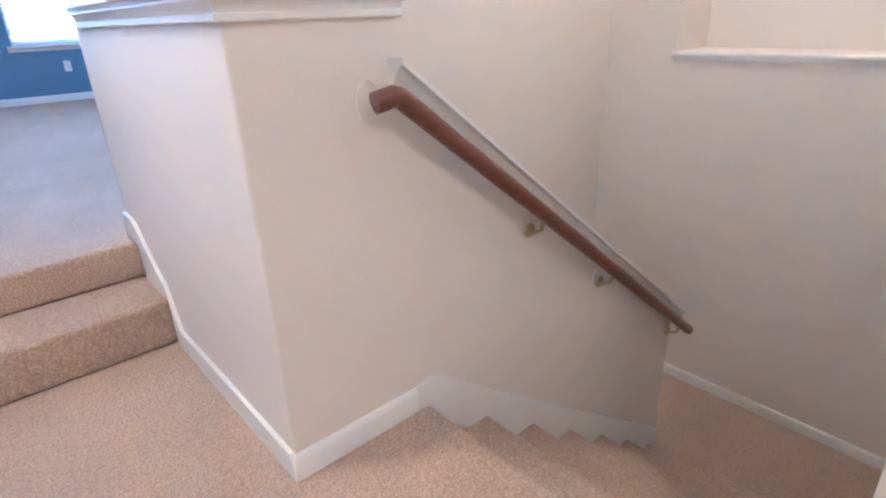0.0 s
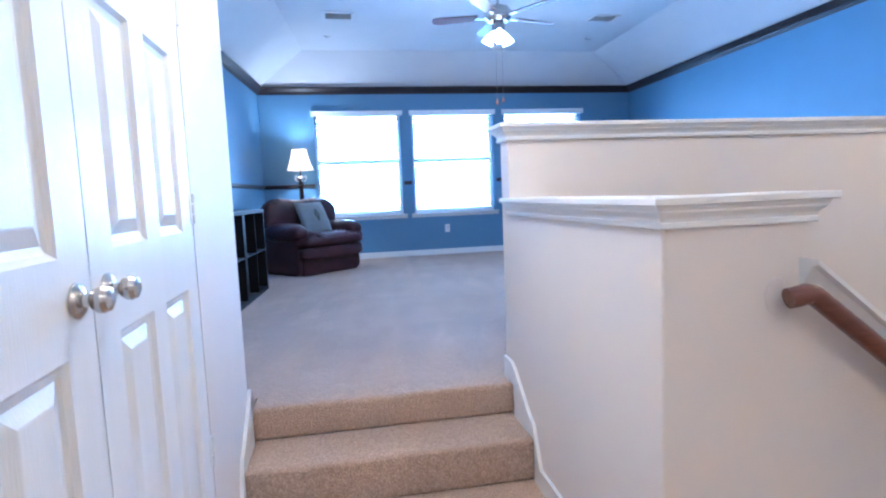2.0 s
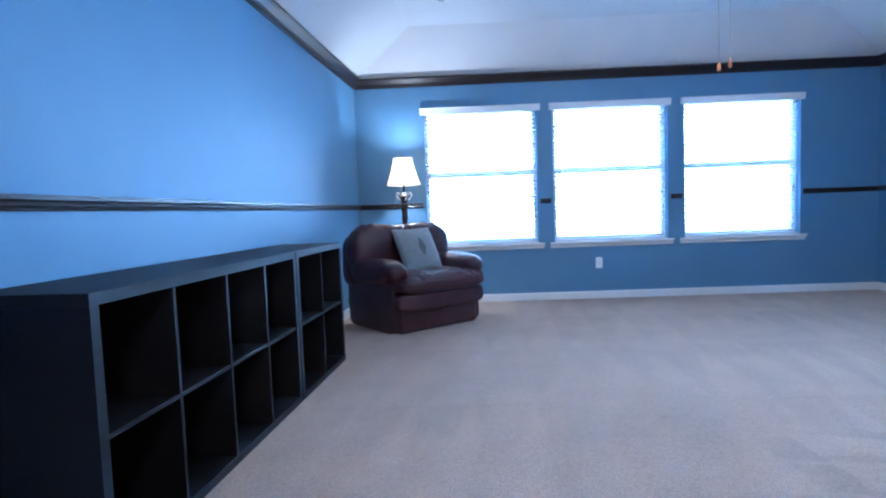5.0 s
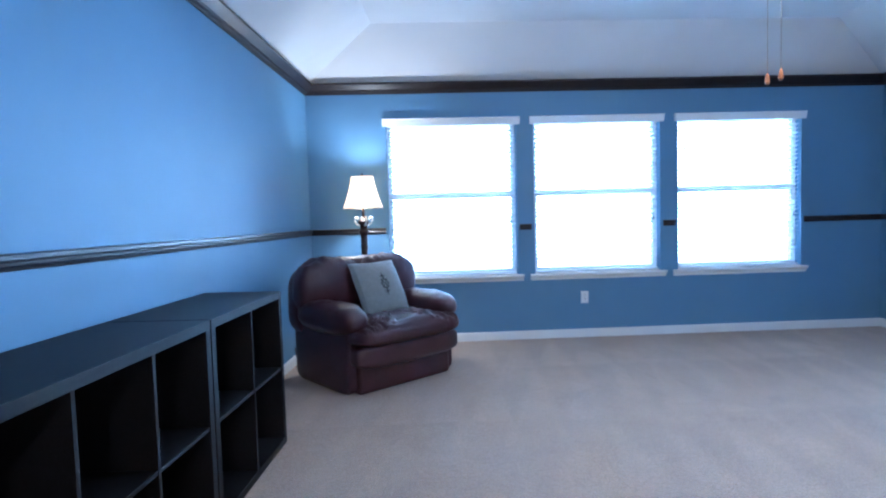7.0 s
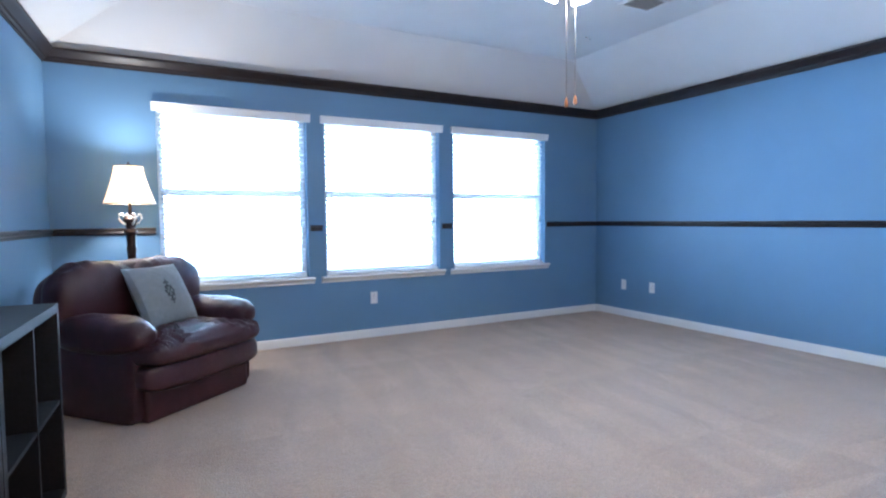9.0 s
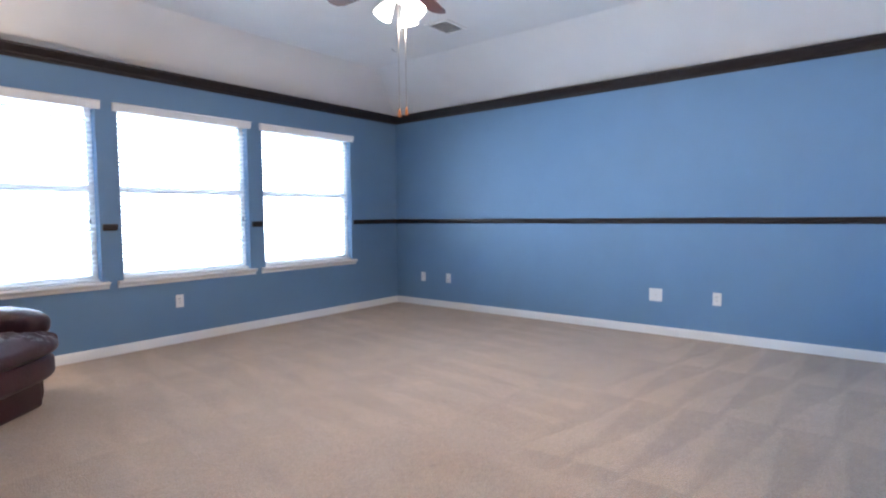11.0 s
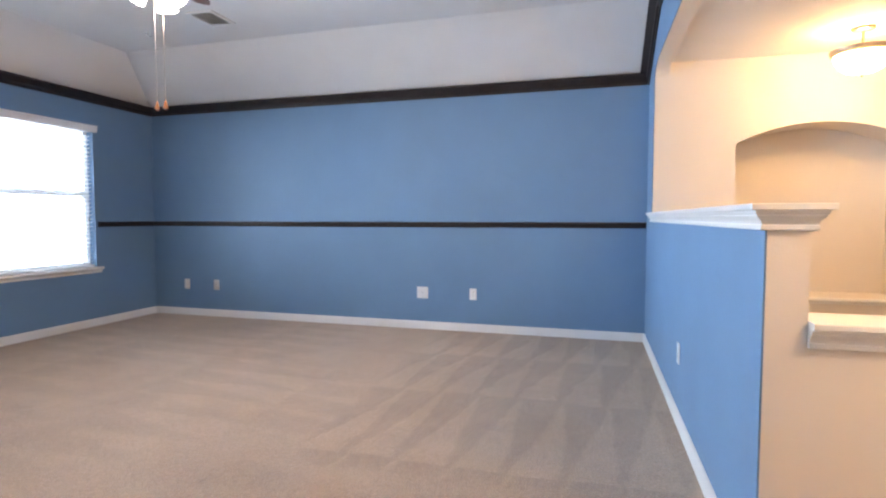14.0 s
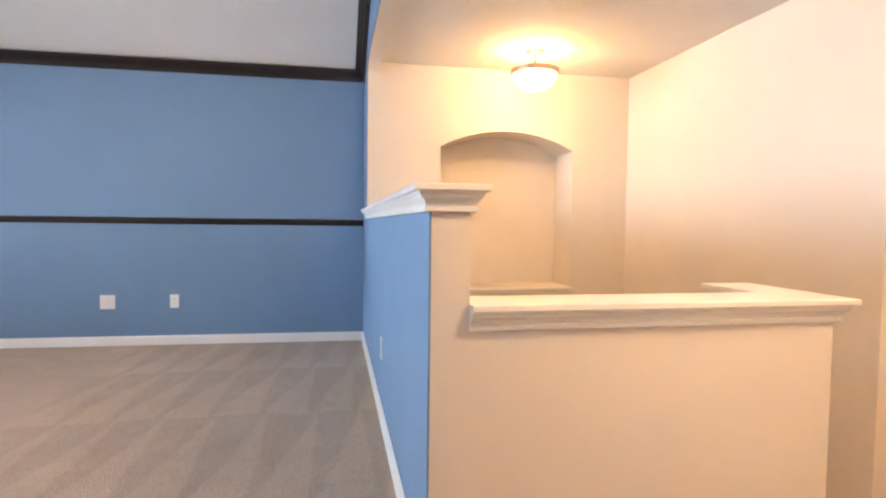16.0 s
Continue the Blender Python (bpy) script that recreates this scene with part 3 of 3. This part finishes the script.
def blind(x):
    b = thing("window_blind", "white horizontal slat blind, lowered with open slats", "blind", pose(x, YB, 0), "window blinds")
    prof = [(0, 2.075), (0.020, 2.075), (0.022, 2.085), (0.030, 2.10), (0.034, 2.135), (0.044, 2.145), (0, 2.147)]
    part("valance", sweep(prof, [(WW + 0.035, 0, 0), (-0.035, 0, 0)]), BLIND, b, "white moulded valance", True)
    part("head_rail", box(0.012, WW - 0.012, 0.012, 0.062, 2.075, 2.115), BLIND, b)
    n = 33
    for i in range(n):
        z = 0.665 + i * 0.0425
        s = bmesh.new()
        rows = []
        for k in range(4):
            d = -0.024 + 0.016 * k
            rows.append([s.verts.new((xx, 0.038 + d, z - 0.30 * d + 0.0022 * (1 - (d / 0.024) ** 2))) for xx in (0.014, WW - 0.014)])
        for a, c in zip(rows, rows[1:]):
            s.faces.new((a[0], a[1], c[1], c[0]))
        bmesh.ops.solidify(s, geom=s.faces[:], thickness=0.0025)
        part("slat", s, BLIND, b)
    part("bottom_rail", box(0.014, WW - 0.014, 0.016, 0.060, 0.618, 0.636, bevel=0.004), BLIND, b)
    for xx in (0.16, WW - 0.16):
        part("ladder_cord", tube([(xx, 0.011, 0.63), (xx, 0.011, 2.09)], 0.0012, 6), CORD, b)
    part("lift_cord", tube([(WW - 0.07, 0.006, 1.15), (WW - 0.07, 0.006, 2.08)], 0.0016, 6), CORD, b)
    part("tassel", lathe([(0.002, 0.045), (0.006, 0.03), (0.012, 0.0), (0.008, -0.004)], 12, at=(WW - 0.07, 0.006, 1.115)), TASSEL, b, smooth=True)
    part("tilt_wand", tube([(0.07, 0.006, 1.25), (0.07, 0.008, 2.08)], 0.004, 8), CORD, b)


for i, x in enumerate(WIN):
    window(i + 1, x)
    blind(x)


# ---- cube shelves ----
def cube_shelf(name, cols, length, y0, label):
    a = -math.degrees(math.atan(SLANT))
    h, d, t, s = 0.845, 0.425, 0.038, 0.016
    xf = xl(y0) + 0.020
    o = thing(name, label, "shelf", pose(xf, y0, Z0, 0, 0, a), "black cube shelves")
    part("top_panel", box(0, d, 0, length, h - t, h, bevel=0.002), BLACKWOOD, o)
    part("bottom_panel", box(0, d, 0, length, 0, t, bevel=0.002), BLACKWOOD, o)
    for y in (0, length - t):
        part("side_panel", box(0, d - 0.001, y + 0.0005, y + t - 0.0005, t, h - t), BLACKWOOD, o)
    cell = (length - 2 * t - s * (cols - 1)) / cols
    for c in range(1, cols):
        y = t + c * cell + (c - 1) * s
        part("divider", box(0.012, d - 0.003, y, y + s, t, h - t), BLACKWOOD, o)
    for c in range(cols):
        y = t + c * (cell + s)
        part("shelf_board", box(0.012, d - 0.005, y, y + cell, h / 2 - s / 2, h / 2 + s / 2), BLACKWOOD, o)
    part("back_panel", box(0.0, 0.010, t, length - t, t, h - t), BLACKWOOD, o)
    return o


cube_shelf("cube_shelf", 4, 1.55, 3.75, "empty black-brown wooden cube shelf, eight compartments, against the blue wall")
cube_shelf("cube_shelf", 2, 0.86, 5.304, "empty black-brown wooden cube shelf, four compartments, beside the armchair")


# ---- armchair: local x across, y to the front (negative), z up ----
ch = thing("armchair", "overstuffed burgundy leather armchair with rounded arms", "armchair", pose(-0.49, 7.45, Z0, 0, 0, 40))
part("base", box(-0.43, 0.43, -0.40, 0.38, 0.0, 0.26, bevel=0.03, segs=4), LEATHER, ch, smooth=True)
part("front_panel", puff(0, -0.39, 0.275, 0.96, 0.20, 0.19, 0.5, 0.4, 0.02, 5, 44, 18, 3), LEATHER, ch, smooth=True)
part("seat_cushion", puff(0, -0.17, 0.415, 0.98, 0.74, 0.19, 0.62, 0.35, 0.015, 6, 140, 44, 7, fold=(30.0, 6.0, 4.0, 0.025)), LEATHER, ch, "wrinkled burgundy leather seat", True)
for sx in (-1, 1):
    part("armrest", puff(sx * 0.43, -0.06, 0.52, 0.27, 0.76, 0.24, 0.8, 0.65, 0.03, 6, 44, 28, 11 + sx, fold=(7.0, 16.0, 5.0, 0.012)), LEATHER, ch, smooth=True)
    part("side_panel", puff(sx * 0.435, 0.02, 0.25, 0.13, 0.78, 0.50, 0.22, 0.25, 0.01, 5, 36, 16, 20 + sx), LEATHER, ch, smooth=True)
part("backrest", puff(0, 0.33, 0.60, 1.10, 0.27, 0.65, 0.6, 0.5, 0.02, 5, 64, 32, 31), LEATHER, ch, smooth=True)
for sx in (-1, 1):
    part("back_cushion", puff(sx * 0.27, 0.23, 0.70, 0.58, 0.30, 0.48, 0.75, 0.65, 0.03, 6, 56, 32, 40 + sx, fold=(15.0, 5.0, 6.0, 0.016)), LEATHER, ch, smooth=True)
part("seam", tube([(0.0, 0.10 + 0.03 * k, 0.55 + 0.075 * k - 0.003 * k * k) for k in range(6)], 0.006, 8), LEATHER, ch, smooth=True)

pl = thing("throw_pillow", "square grey-blue throw pillow with a dark medallion", "pillow", pose(-0.49, 7.45, 0, 0, 0, 40) @ pose(0.04, -0.02, 0.648, 62, 6, 0) @ pose(0, 0, 0, 0, 0, 7) @ Matrix.Scale(1.0, 4))
pb = bmesh.new()
N = 22
for side in (1, -1):
    g = []
    for i in range(N + 1):
        row = []
        for j in range(N + 1):
            u, v = 2 * i / N - 1, 2 * j / N - 1
            hgt = 0.075 * ((1 - u * u) * (1 - v * v)) ** 0.42
            pinch = 1 - 0.07 * (1 - abs(u * v)) * (abs(u) ** 4 + abs(v) ** 4) / 1.5
            row.append(pb.verts.new((0.225 * u * pinch, 0.225 * v * pinch, side * hgt * (1 + 0.06 * noise.noise((u * 3, v * 3, side))))))
        g.append(row)
    for i in range(N):
        for j in range(N):
            q = (g[i][j], g[i + 1][j], g[i + 1][j + 1], g[i][j + 1])
            pb.faces.new(q if side > 0 else q[::-1])
bmesh.ops.remove_doubles(pb, verts=pb.verts[:], dist=1e-4)
part("cover", pb, PILLOW, pl, smooth=True)
mo = bmesh.new()
for cx, cy, rx, ry in [(0.030 * math.cos(k * 0.785), 0.040 * math.sin(k * 0.785), 0.0105, 0.0135) for k in range(8)] + [(0.016 * math.cos(k * 1.57 + 0.78), 0.020 * math.sin(k * 1.57 + 0.78), 0.007, 0.009) for k in range(4)] + [
        (0, 0, 0.007, 0.010), (0, 0.066, 0.010, 0.014), (0, -0.066, 0.010, 0.014), (0, 0.086, 0.005, 0.008), (0, -0.086, 0.005, 0.008), (0.018, 0.062, 0.006, 0.009), (-0.018, 0.062, 0.006, 0.009), (0.018, -0.062, 0.006, 0.009), (-0.018, -0.062, 0.006, 0.009)]:
    vs = [mo.verts.new((cx + rx * math.cos(k * math.pi / 8), cy + ry * math.sin(k * math.pi / 8), 0.0)) for k in range(16)]
    for v in vs:
        uu, vv = v.co.x / 0.225, v.co.y / 0.225
        v.co.z = 0.079 * ((1 - uu * uu) * (1 - vv * vv)) ** 0.42 + 0.001
    mo.faces.new(vs)
bmesh.ops.solidify(mo, geom=mo.faces[:], thickness=-0.002)
part("medallion", mo, MOTIF, pl, "dark stitched medallion")

# ---- floor lamp ----
fl = thing("floor_lamp", "lit floor lamp with cream bell shade and dark turned column", "lamp", pose(-0.62, 8.12, Z0) @ Matrix.Diagonal((1, 1, 1.04, 1)))
part("lamp_base", lathe([(0.15, 0), (0.15, 0.02), (0.12, 0.035), (0.05, 0.05), (0.03, 0.08)]), POLEDARK, fl, smooth=True)
part("column", lathe([(0.03, 0.08), (0.026, 0.5), (0.030, 0.9), (0.036, 0.95), (0.030, 0.97), (0.034, 1.05), (0.046, 1.07), (0.046, 1.085), (0.030, 1.10), (0.034, 1.12), (0.052, 1.165), (0.036, 1.185), (0.014, 1.20), (0.010, 1.30)]), POLEDARK, fl, "dark turned column with collars", True)
for a in range(4):
    c, s = math.cos(a * math.pi / 2 + 0.4), math.sin(a * math.pi / 2 + 0.4)
    part("scroll", tube([(0.03 * c, 0.03 * s, 1.13), (0.06 * c, 0.06 * s, 1.14), (0.082 * c, 0.082 * s, 1.17), (0.078 * c, 0.078 * s, 1.20), (0.058 * c, 0.058 * s, 1.205), (0.052 * c, 0.052 * s, 1.185)], 0.008, 8), PLATE, fl, smooth=True)
sh = bmesh.new()
rings = []
for k in range(11):
    f = k / 10
    r = 0.178 * (1 - f) ** 1.35 + 0.098 * (1 - (1 - f) ** 1.35)
    rings.append([sh.verts.new((r * (1 + 0.012 * math.cos(8 * q * 2 * math.pi / 48)) * math.cos(q * 2 * math.pi / 48), r * (1 + 0.012 * math.cos(8 * q * 2 * math.pi / 48)) * math.sin(q * 2 * math.pi / 48), 1.28 + 0.275 * f)) for q in range(48)])
for a, b in zip(rings, rings[1:]):
    for q in range(48):
        sh.faces.new((a[q], a[(q + 1) % 48], b[(q + 1) % 48], b[q]))
bmesh.ops.solidify(sh, geom=sh.faces[:], thickness=0.003)
part("shade", sh, SHADE, fl, "glowing cream bell shade", True)
for rr, zz in ((0.1785, 1.281), (0.099, 1.5545)):
    part("shade_trim", tube([(rr * math.cos(q * math.pi / 18), rr * math.sin(q * math.pi / 18), zz) for q in range(37)], 0.0035, 8), BRONZE, fl, "thin bronze braid", True)
for q in range(4):
    a = q * math.pi / 2 + 0.15
    rib = []
    for k in range(9):
        f = k / 8
        rr = (0.178 * (1 - f) ** 1.35 + 0.098 * (1 - (1 - f) ** 1.35)) * (1 + 0.012 * math.cos(8 * a)) + 0.002
        rib.append((rr * math.cos(a), rr * math.sin(a), 1.28 + 0.275 * f))
    part("shade_rib", tube(rib, 0.0022, 6), BRONZE, fl, "thin bronze seam")
part("harp", tube([(0, -0.05, 1.30), (0, -0.055, 1.42), (0, 0, 1.55), (0, 0.055, 1.42), (0, 0.05, 1.30)], 0.003, 6), BRONZE, fl)
part("finial", lathe([(0.004, 1.55), (0.012, 1.565), (0.006, 1.58), (0.002, 1.59)], 14), POLEDARK, fl, smooth=True)
part("power_cord", tube([(-0.15, 0, 0.012), (-0.28, -0.15, 0.012), (-0.42, -0.4, 0.012), (-0.47, -0.72, 0.05), (-0.48, -0.8, 0.25)], 0.004, 8), POLEDARK, fl, "thin dark power cord", True)

# ---- ceiling fan ----
FX, FY, FH = 1.56, 5.62, 0.06
fan = thing("ceiling_fan", "five-blade walnut ceiling fan with lit frosted glass lights", "ceiling fan", pose(FX, FY, FH))
part("canopy", lathe([(0.03, 2.77), (0.065, 2.79), (0.072, 2.8395)]), NICKEL, fan, smooth=True)
part("downrod", lathe([(0.013, 2.66), (0.013, 2.78)], 14), NICKEL, fan, smooth=True)
part("motor", lathe([(0.05, 2.50), (0.10, 2.51), (0.135, 2.545), (0.14, 2.60), (0.11, 2.645), (0.05, 2.67)], 36), NICKEL, fan, "polished nickel motor housing", True)
part("switch_housing", lathe([(0.035, 2.40), (0.06, 2.42), (0.065, 2.49), (0.05, 2.505)]), NICKEL, fan, smooth=True)
for k in range(5):
    a = radians(18 + 72 * k)
    iron = part("blade_iron", box(0.11, 0.24, -0.018, 0.018, 2.548, 2.556, bevel=0.003), NICKEL, fan)
    iron.rotation_euler = (0, 0, a)
    bb = prism([(0.20, -0.055), (0.60, -0.070), (0.655, -0.05), (0.67, 0), (0.655, 0.05), (0.60, 0.070), (0.20, 0.055)], -0.004, 0.004)
    bmesh.ops.rotate(bb, verts=bb.verts[:], cent=(0, 0, 0), matrix=Matrix.Rotation(radians(11), 3, "X"))
    bmesh.ops.translate(bb, verts=bb.verts[:], vec=(0, 0, 2.562))
    bl = part("blade", bb, BLADEWOOD, fan, "dark walnut blade")
    bl.rotation_euler = (0, 0, a)
for k in range(3):
    a = k * 2.09 + 0.4
    g = lathe([(0.022, 0.0), (0.030, -0.03), (0.050, -0.08), (0.060, -0.12), (0.057, -0.12), (0.046, -0.08), (0.026, -0.03)], 24)
    bmesh.ops.rotate(g, verts=g.verts[:], cent=(0, 0, 0), matrix=Matrix.Rotation(radians(-32), 3, "Y"))
    bmesh.ops.translate(g, verts=g.verts[:], vec=(0.065, 0, 2.415))
    gs = part("glass_shade", g, FANGLOW, fan, "glowing frosted glass shade", True)
    gs.rotation_euler = (0, 0, a)
for sx, zl in ((-0.03, 1.70), (0.035, 1.72)):
    part("pull_chain", tube([(sx, 0.01, zl + 0.05), (sx, 0.01, 2.41)], 0.0016, 6), BRONZE, fan)
    part("fob", lathe([(0.003, 0.055), (0.007, 0.045), (0.011, 0.02), (0.012, 0.008), (0.006, 0.0)], 14, at=(sx, 0.01, zl)), FOB, fan, "turned orange wood fob", True)


# ---- ceiling vents ----
def vent(x, y):
    v = thing("ceiling_vent", "white louvred air vent set in the ceiling", "vent", pose(x, y, ZF), "ceiling vents")
    f = bmesh.new()
    for a in ((-0.17, 0.17, -0.13, -0.10), (-0.17, 0.17, 0.10, 0.13), (-0.17, -0.14, -0.10, 0.10), (0.14, 0.17, -0.10, 0.10)):
        add_box(f, *a, -0.014, -0.001, bevel=0.003)
    part("frame", f, PLATE, v)
    part("backing", box(-0.14, 0.14, -0.10, 0.10, -0.004, -0.0015), SCREEN, v)
    for k in range(9):
        s = box(-0.14, 0.14, -0.008, 0.008, -0.001, 0.001)
        bmesh.ops.rotate(s, verts=s.verts[:], cent=(0, 0, 0), matrix=Matrix.Rotation(radians(40), 3, "X"))
        bmesh.ops.translate(s, verts=s.verts[:], vec=(0, -0.088 + 0.022 * k, -0.010))
        part("slat", s, PLATE, v)


vent(3.11, 6.47)
vent(0.0, 6.55)


def ceiling_hook(x, y):
    k = thing("ceiling_hook", "small metal swag hook in the ceiling", "hook", pose(x, y, ZF), "ceiling hooks")
    part("plate", lathe([(0.014, -0.003), (0.014, 0.0)], 14), NICKEL, k)
    part("wire", tube([(0, 0, -0.002), (0.02, 0, -0.014), (0.05, 0, -0.016), (0.062, 0, -0.008)], 0.004, 8), NICKEL, k, smooth=True)


ceiling_hook(-0.17, 7.34)
ceiling_hook(3.30, 7.34)


# ---- wall plates ----
def plate(name, m, label, w=0.075, h=0.12, sockets=2):
    p = thing(name, label, "wall plate", m, "wall plates")
    part("cover", box(-w / 2, w / 2, -0.006, 0.0, -h / 2, h / 2, bevel=0.0025), PLATE, p)
    for k in range(sockets):
        zz = (k - (sockets - 1) / 2) * 0.039
        part("socket", lathe([(0.0165, 0), (0.0165, 0.002)], 18), PLATE, p).matrix_local = pose(0, -0.0062, zz, 90)
        for sx in (-0.006, 0.006):
            part("slot", box(sx - 0.0012, sx + 0.0012, -0.0092, -0.0084, zz - 0.002, zz + 0.007), SLOT, p)
    part("screw", lathe([(0.003, 0), (0.003, 0.001)], 10), NICKEL, p).matrix_local = pose(0, -0.0062, 0, 90)


OUT = "white double power outlet on the blue wall"
plate("power_outlet", pose(1.507, YB - 0.001, 0.36), OUT)
plate("power_outlet", pose(xr(8.00) - 0.001, 8.00, 0.340, 0, 0, -91.4), "white cable plate on the blue wall", sockets=0)
plate("power_outlet", pose(xr(7.575) - 0.001, 7.575, 0.342, 0, 0, -91.4), OUT)
plate("blank_plate", pose(xr(4.958) - 0.001, 4.958, 0.350, 0, 0, -91.4), "square white blank wall plate", 0.125, 0.125, 0)
plate("power_outlet", pose(xr(4.404) - 0.001, 4.404, 0.353, 0, 0, -91.4), OUT)
plate("power_outlet", pose(2.262, YF + 0.001, 0.367, 0, 0, 180), OUT)


# ---- closet doors ----
def door(i, y0, y1, hinge_at):
    d = tagged(new("door_%d" % i), "closed white six-panel closet door leaf", "door", "closet doors", "structure")
    d.location = (XW, 0, 0)
    y0, y1 = y0 + 0.003, y1 - 0.003
    z0, z1 = ZL + 0.012, DZ - 0.004
    W = y1 - y0
    st, mu = 0.105, 0.095
    pw = (W - 2 * st - mu) / 2
    zs = [(z0 + 0.20, 0.635), (0.80, z1 - 0.36), (z1 - 0.26, z1 - 0.10)]
    b = bmesh.new()
    X0, X1 = -0.036, -0.001
    for a, c in ((y0, y0 + st), (y1 - st, y1), (y0 + st + pw, y0 + st + pw + mu)):
        add_box(b, X0, X1, a, c, z0, z1)
    lv = [z0] + [v for z in zs for v in z] + [z1]
    for k in range(0, len(lv), 2):
        for a in (y0 + st, y0 + st + pw + mu):
            add_box(b, X0, X1, a, a + pw, lv[k], lv[k + 1])
    part("door_leaf", b, DOOR_PAINT, d)
    for za, zb in zs:
        for a in (y0 + st, y0 + st + pw + mu):
            p = bmesh.new()
            loops = []
            for ins, xx in ((0.0, -0.0012), (0.010, -0.010), (0.024, -0.0125), (0.052, -0.004), (0.056, -0.0035)):
                loops.append([p.verts.new((xx, yy, zz)) for yy, zz in ((a + ins, za + ins), (a + pw - ins, za + ins), (a + pw - ins, zb - ins), (a + ins, zb - ins))])
            for u, v in zip(loops, loops[1:]):
                for k in range(4):
                    p.faces.new((u[k], u[(k + 1) % 4], v[(k + 1) % 4], v[k]))
            p.faces.new(loops[-1])
            part("panel", p, DOOR_PAINT, d)
    ky = y1 - 0.060 if hinge_at < y0 + 0.1 else y0 + 0.060
    kn = part("knob", lathe([(0.031, 0.0), (0.031, 0.004), (0.024, 0.010), (0.012, 0.014), (0.011, 0.022), (0.018, 0.027), (0.0235, 0.036), (0.024, 0.044), (0.020, 0.053), (0.010, 0.058)], 32), NICKEL, d, "round satin nickel knob", True)
    kn.matrix_local = pose(0, ky, 0.725, 0, 90, 0)
    for hz in (0.10, 0.865, 1.45):
        hg = bmesh.new()
        for k in range(3):
            lathe([(0.006, 0.0), (0.006, 0.028)], 12, hg, (0.004, hinge_at, hz - 0.045 + 0.031 * k))
        add_box(hg, -0.0005, 0.0015, hinge_at - 0.022, hinge_at + 0.022, hz - 0.045, hz + 0.045)
        part("hinge", hg, DOOR_PAINT, d, "painted white hinge", True)


door(1, D0, D1, D0)
door(2, D1, D2, D2)

# ---- stair handrail ----
hr = thing("handrail", "red-brown wooden handrail on brass brackets", "handrail")
HY = YK - 0.075
r0, r1 = Vector((1.047, HY, 0.597)), Vector((2.88, HY, -0.82))
path = [(0.98, HY + 0.004, 0.590), (1.00, HY, 0.594), (1.03, HY, 0.600), r0, r0 + (r1 - r0) * 0.02] + [r0 + (r1 - r0) * k / 6 for k in range(1, 7)]
part("rail", tube(path, 0.026, 20), RAILWOOD, hr, "polished red-brown rail", True)
for px, rosette in ((1.0, True), (1.61, False), (2.07, False), (2.76, False)):
    f = max(0.0, (px - r0.x) / (r1.x - r0.x))
    q = r0 + (r1 - r0) * f
    q.x = px
    dz = 0.045 if rosette else 0.0
    part("mounting_plate", lathe([(0.044, 0.0), (0.044, 0.002), (0.041, 0.004)], 28), WHITE_WALL, hr, "off-white painted mounting plate", True).matrix_local = pose(px + dz / 6, YK - 0.001, q.z - 0.06 + dz, 90) @ Matrix.Diagonal((0.75, 1.15, 1, 1))
    if rosette:
        continue
    part("bracket", tube([(px, YK - 0.012, q.z - 0.075), (px, YK - 0.03, q.z - 0.08), (px, HY + 0.01, q.z - 0.06), (px, HY, q.z - 0.02)], [0.012, 0.008, 0.007, 0.009], 10), BRASS, hr, "brass bracket", True)
    part("rosette", lathe([(0.026, 0), (0.024, 0.006), (0.012, 0.010)], 20), BRASS, hr, smooth=True).matrix_local = pose(px, YK - 0.0125, q.z - 0.075, 90)

# ---- stairwell ceiling light ----
cl = thing("ceiling_light", "lit semi-flush ceiling light with frosted bowl and bronze rim", "ceiling light", pose(3.40, 1.42, 0))
part("canopy", lathe([(0.075, ZC - 0.0005), (0.07, ZC - 0.02), (0.02, ZC - 0.03)]), BRONZE, cl, smooth=True)
part("stem", lathe([(0.010, 2.27), (0.010, ZC - 0.02)], 12), BRONZE, cl, smooth=True)
part("rim", lathe([(0.165, 2.275), (0.190, 2.29), (0.196, 2.315), (0.190, 2.318), (0.16, 2.285)], 44), BRONZE, cl, "bronze metal rim", True)
bo = lathe([(0.172, 2.285), (0.164, 2.245), (0.138, 2.200), (0.092, 2.166), (0.034, 2.152), (0.012, 2.150)], 44)
part("bowl", bo, GLASSGLOW, cl, "glowing frosted glass bowl", True).visible_shadow = True
part("finial", lathe([(0.014, 2.149), (0.010, 2.136), (0.004, 2.126)], 14), BRONZE, cl, smooth=True)
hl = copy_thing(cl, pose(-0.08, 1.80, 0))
# unseen extra copy that goes with the added fill at the hall's end
hall_fill = copy_thing(cl, pose(0.45, -0.95, 0))
hall_fill["label"] = "added semi-flush ceiling light, fill from the unseen end of the hall"
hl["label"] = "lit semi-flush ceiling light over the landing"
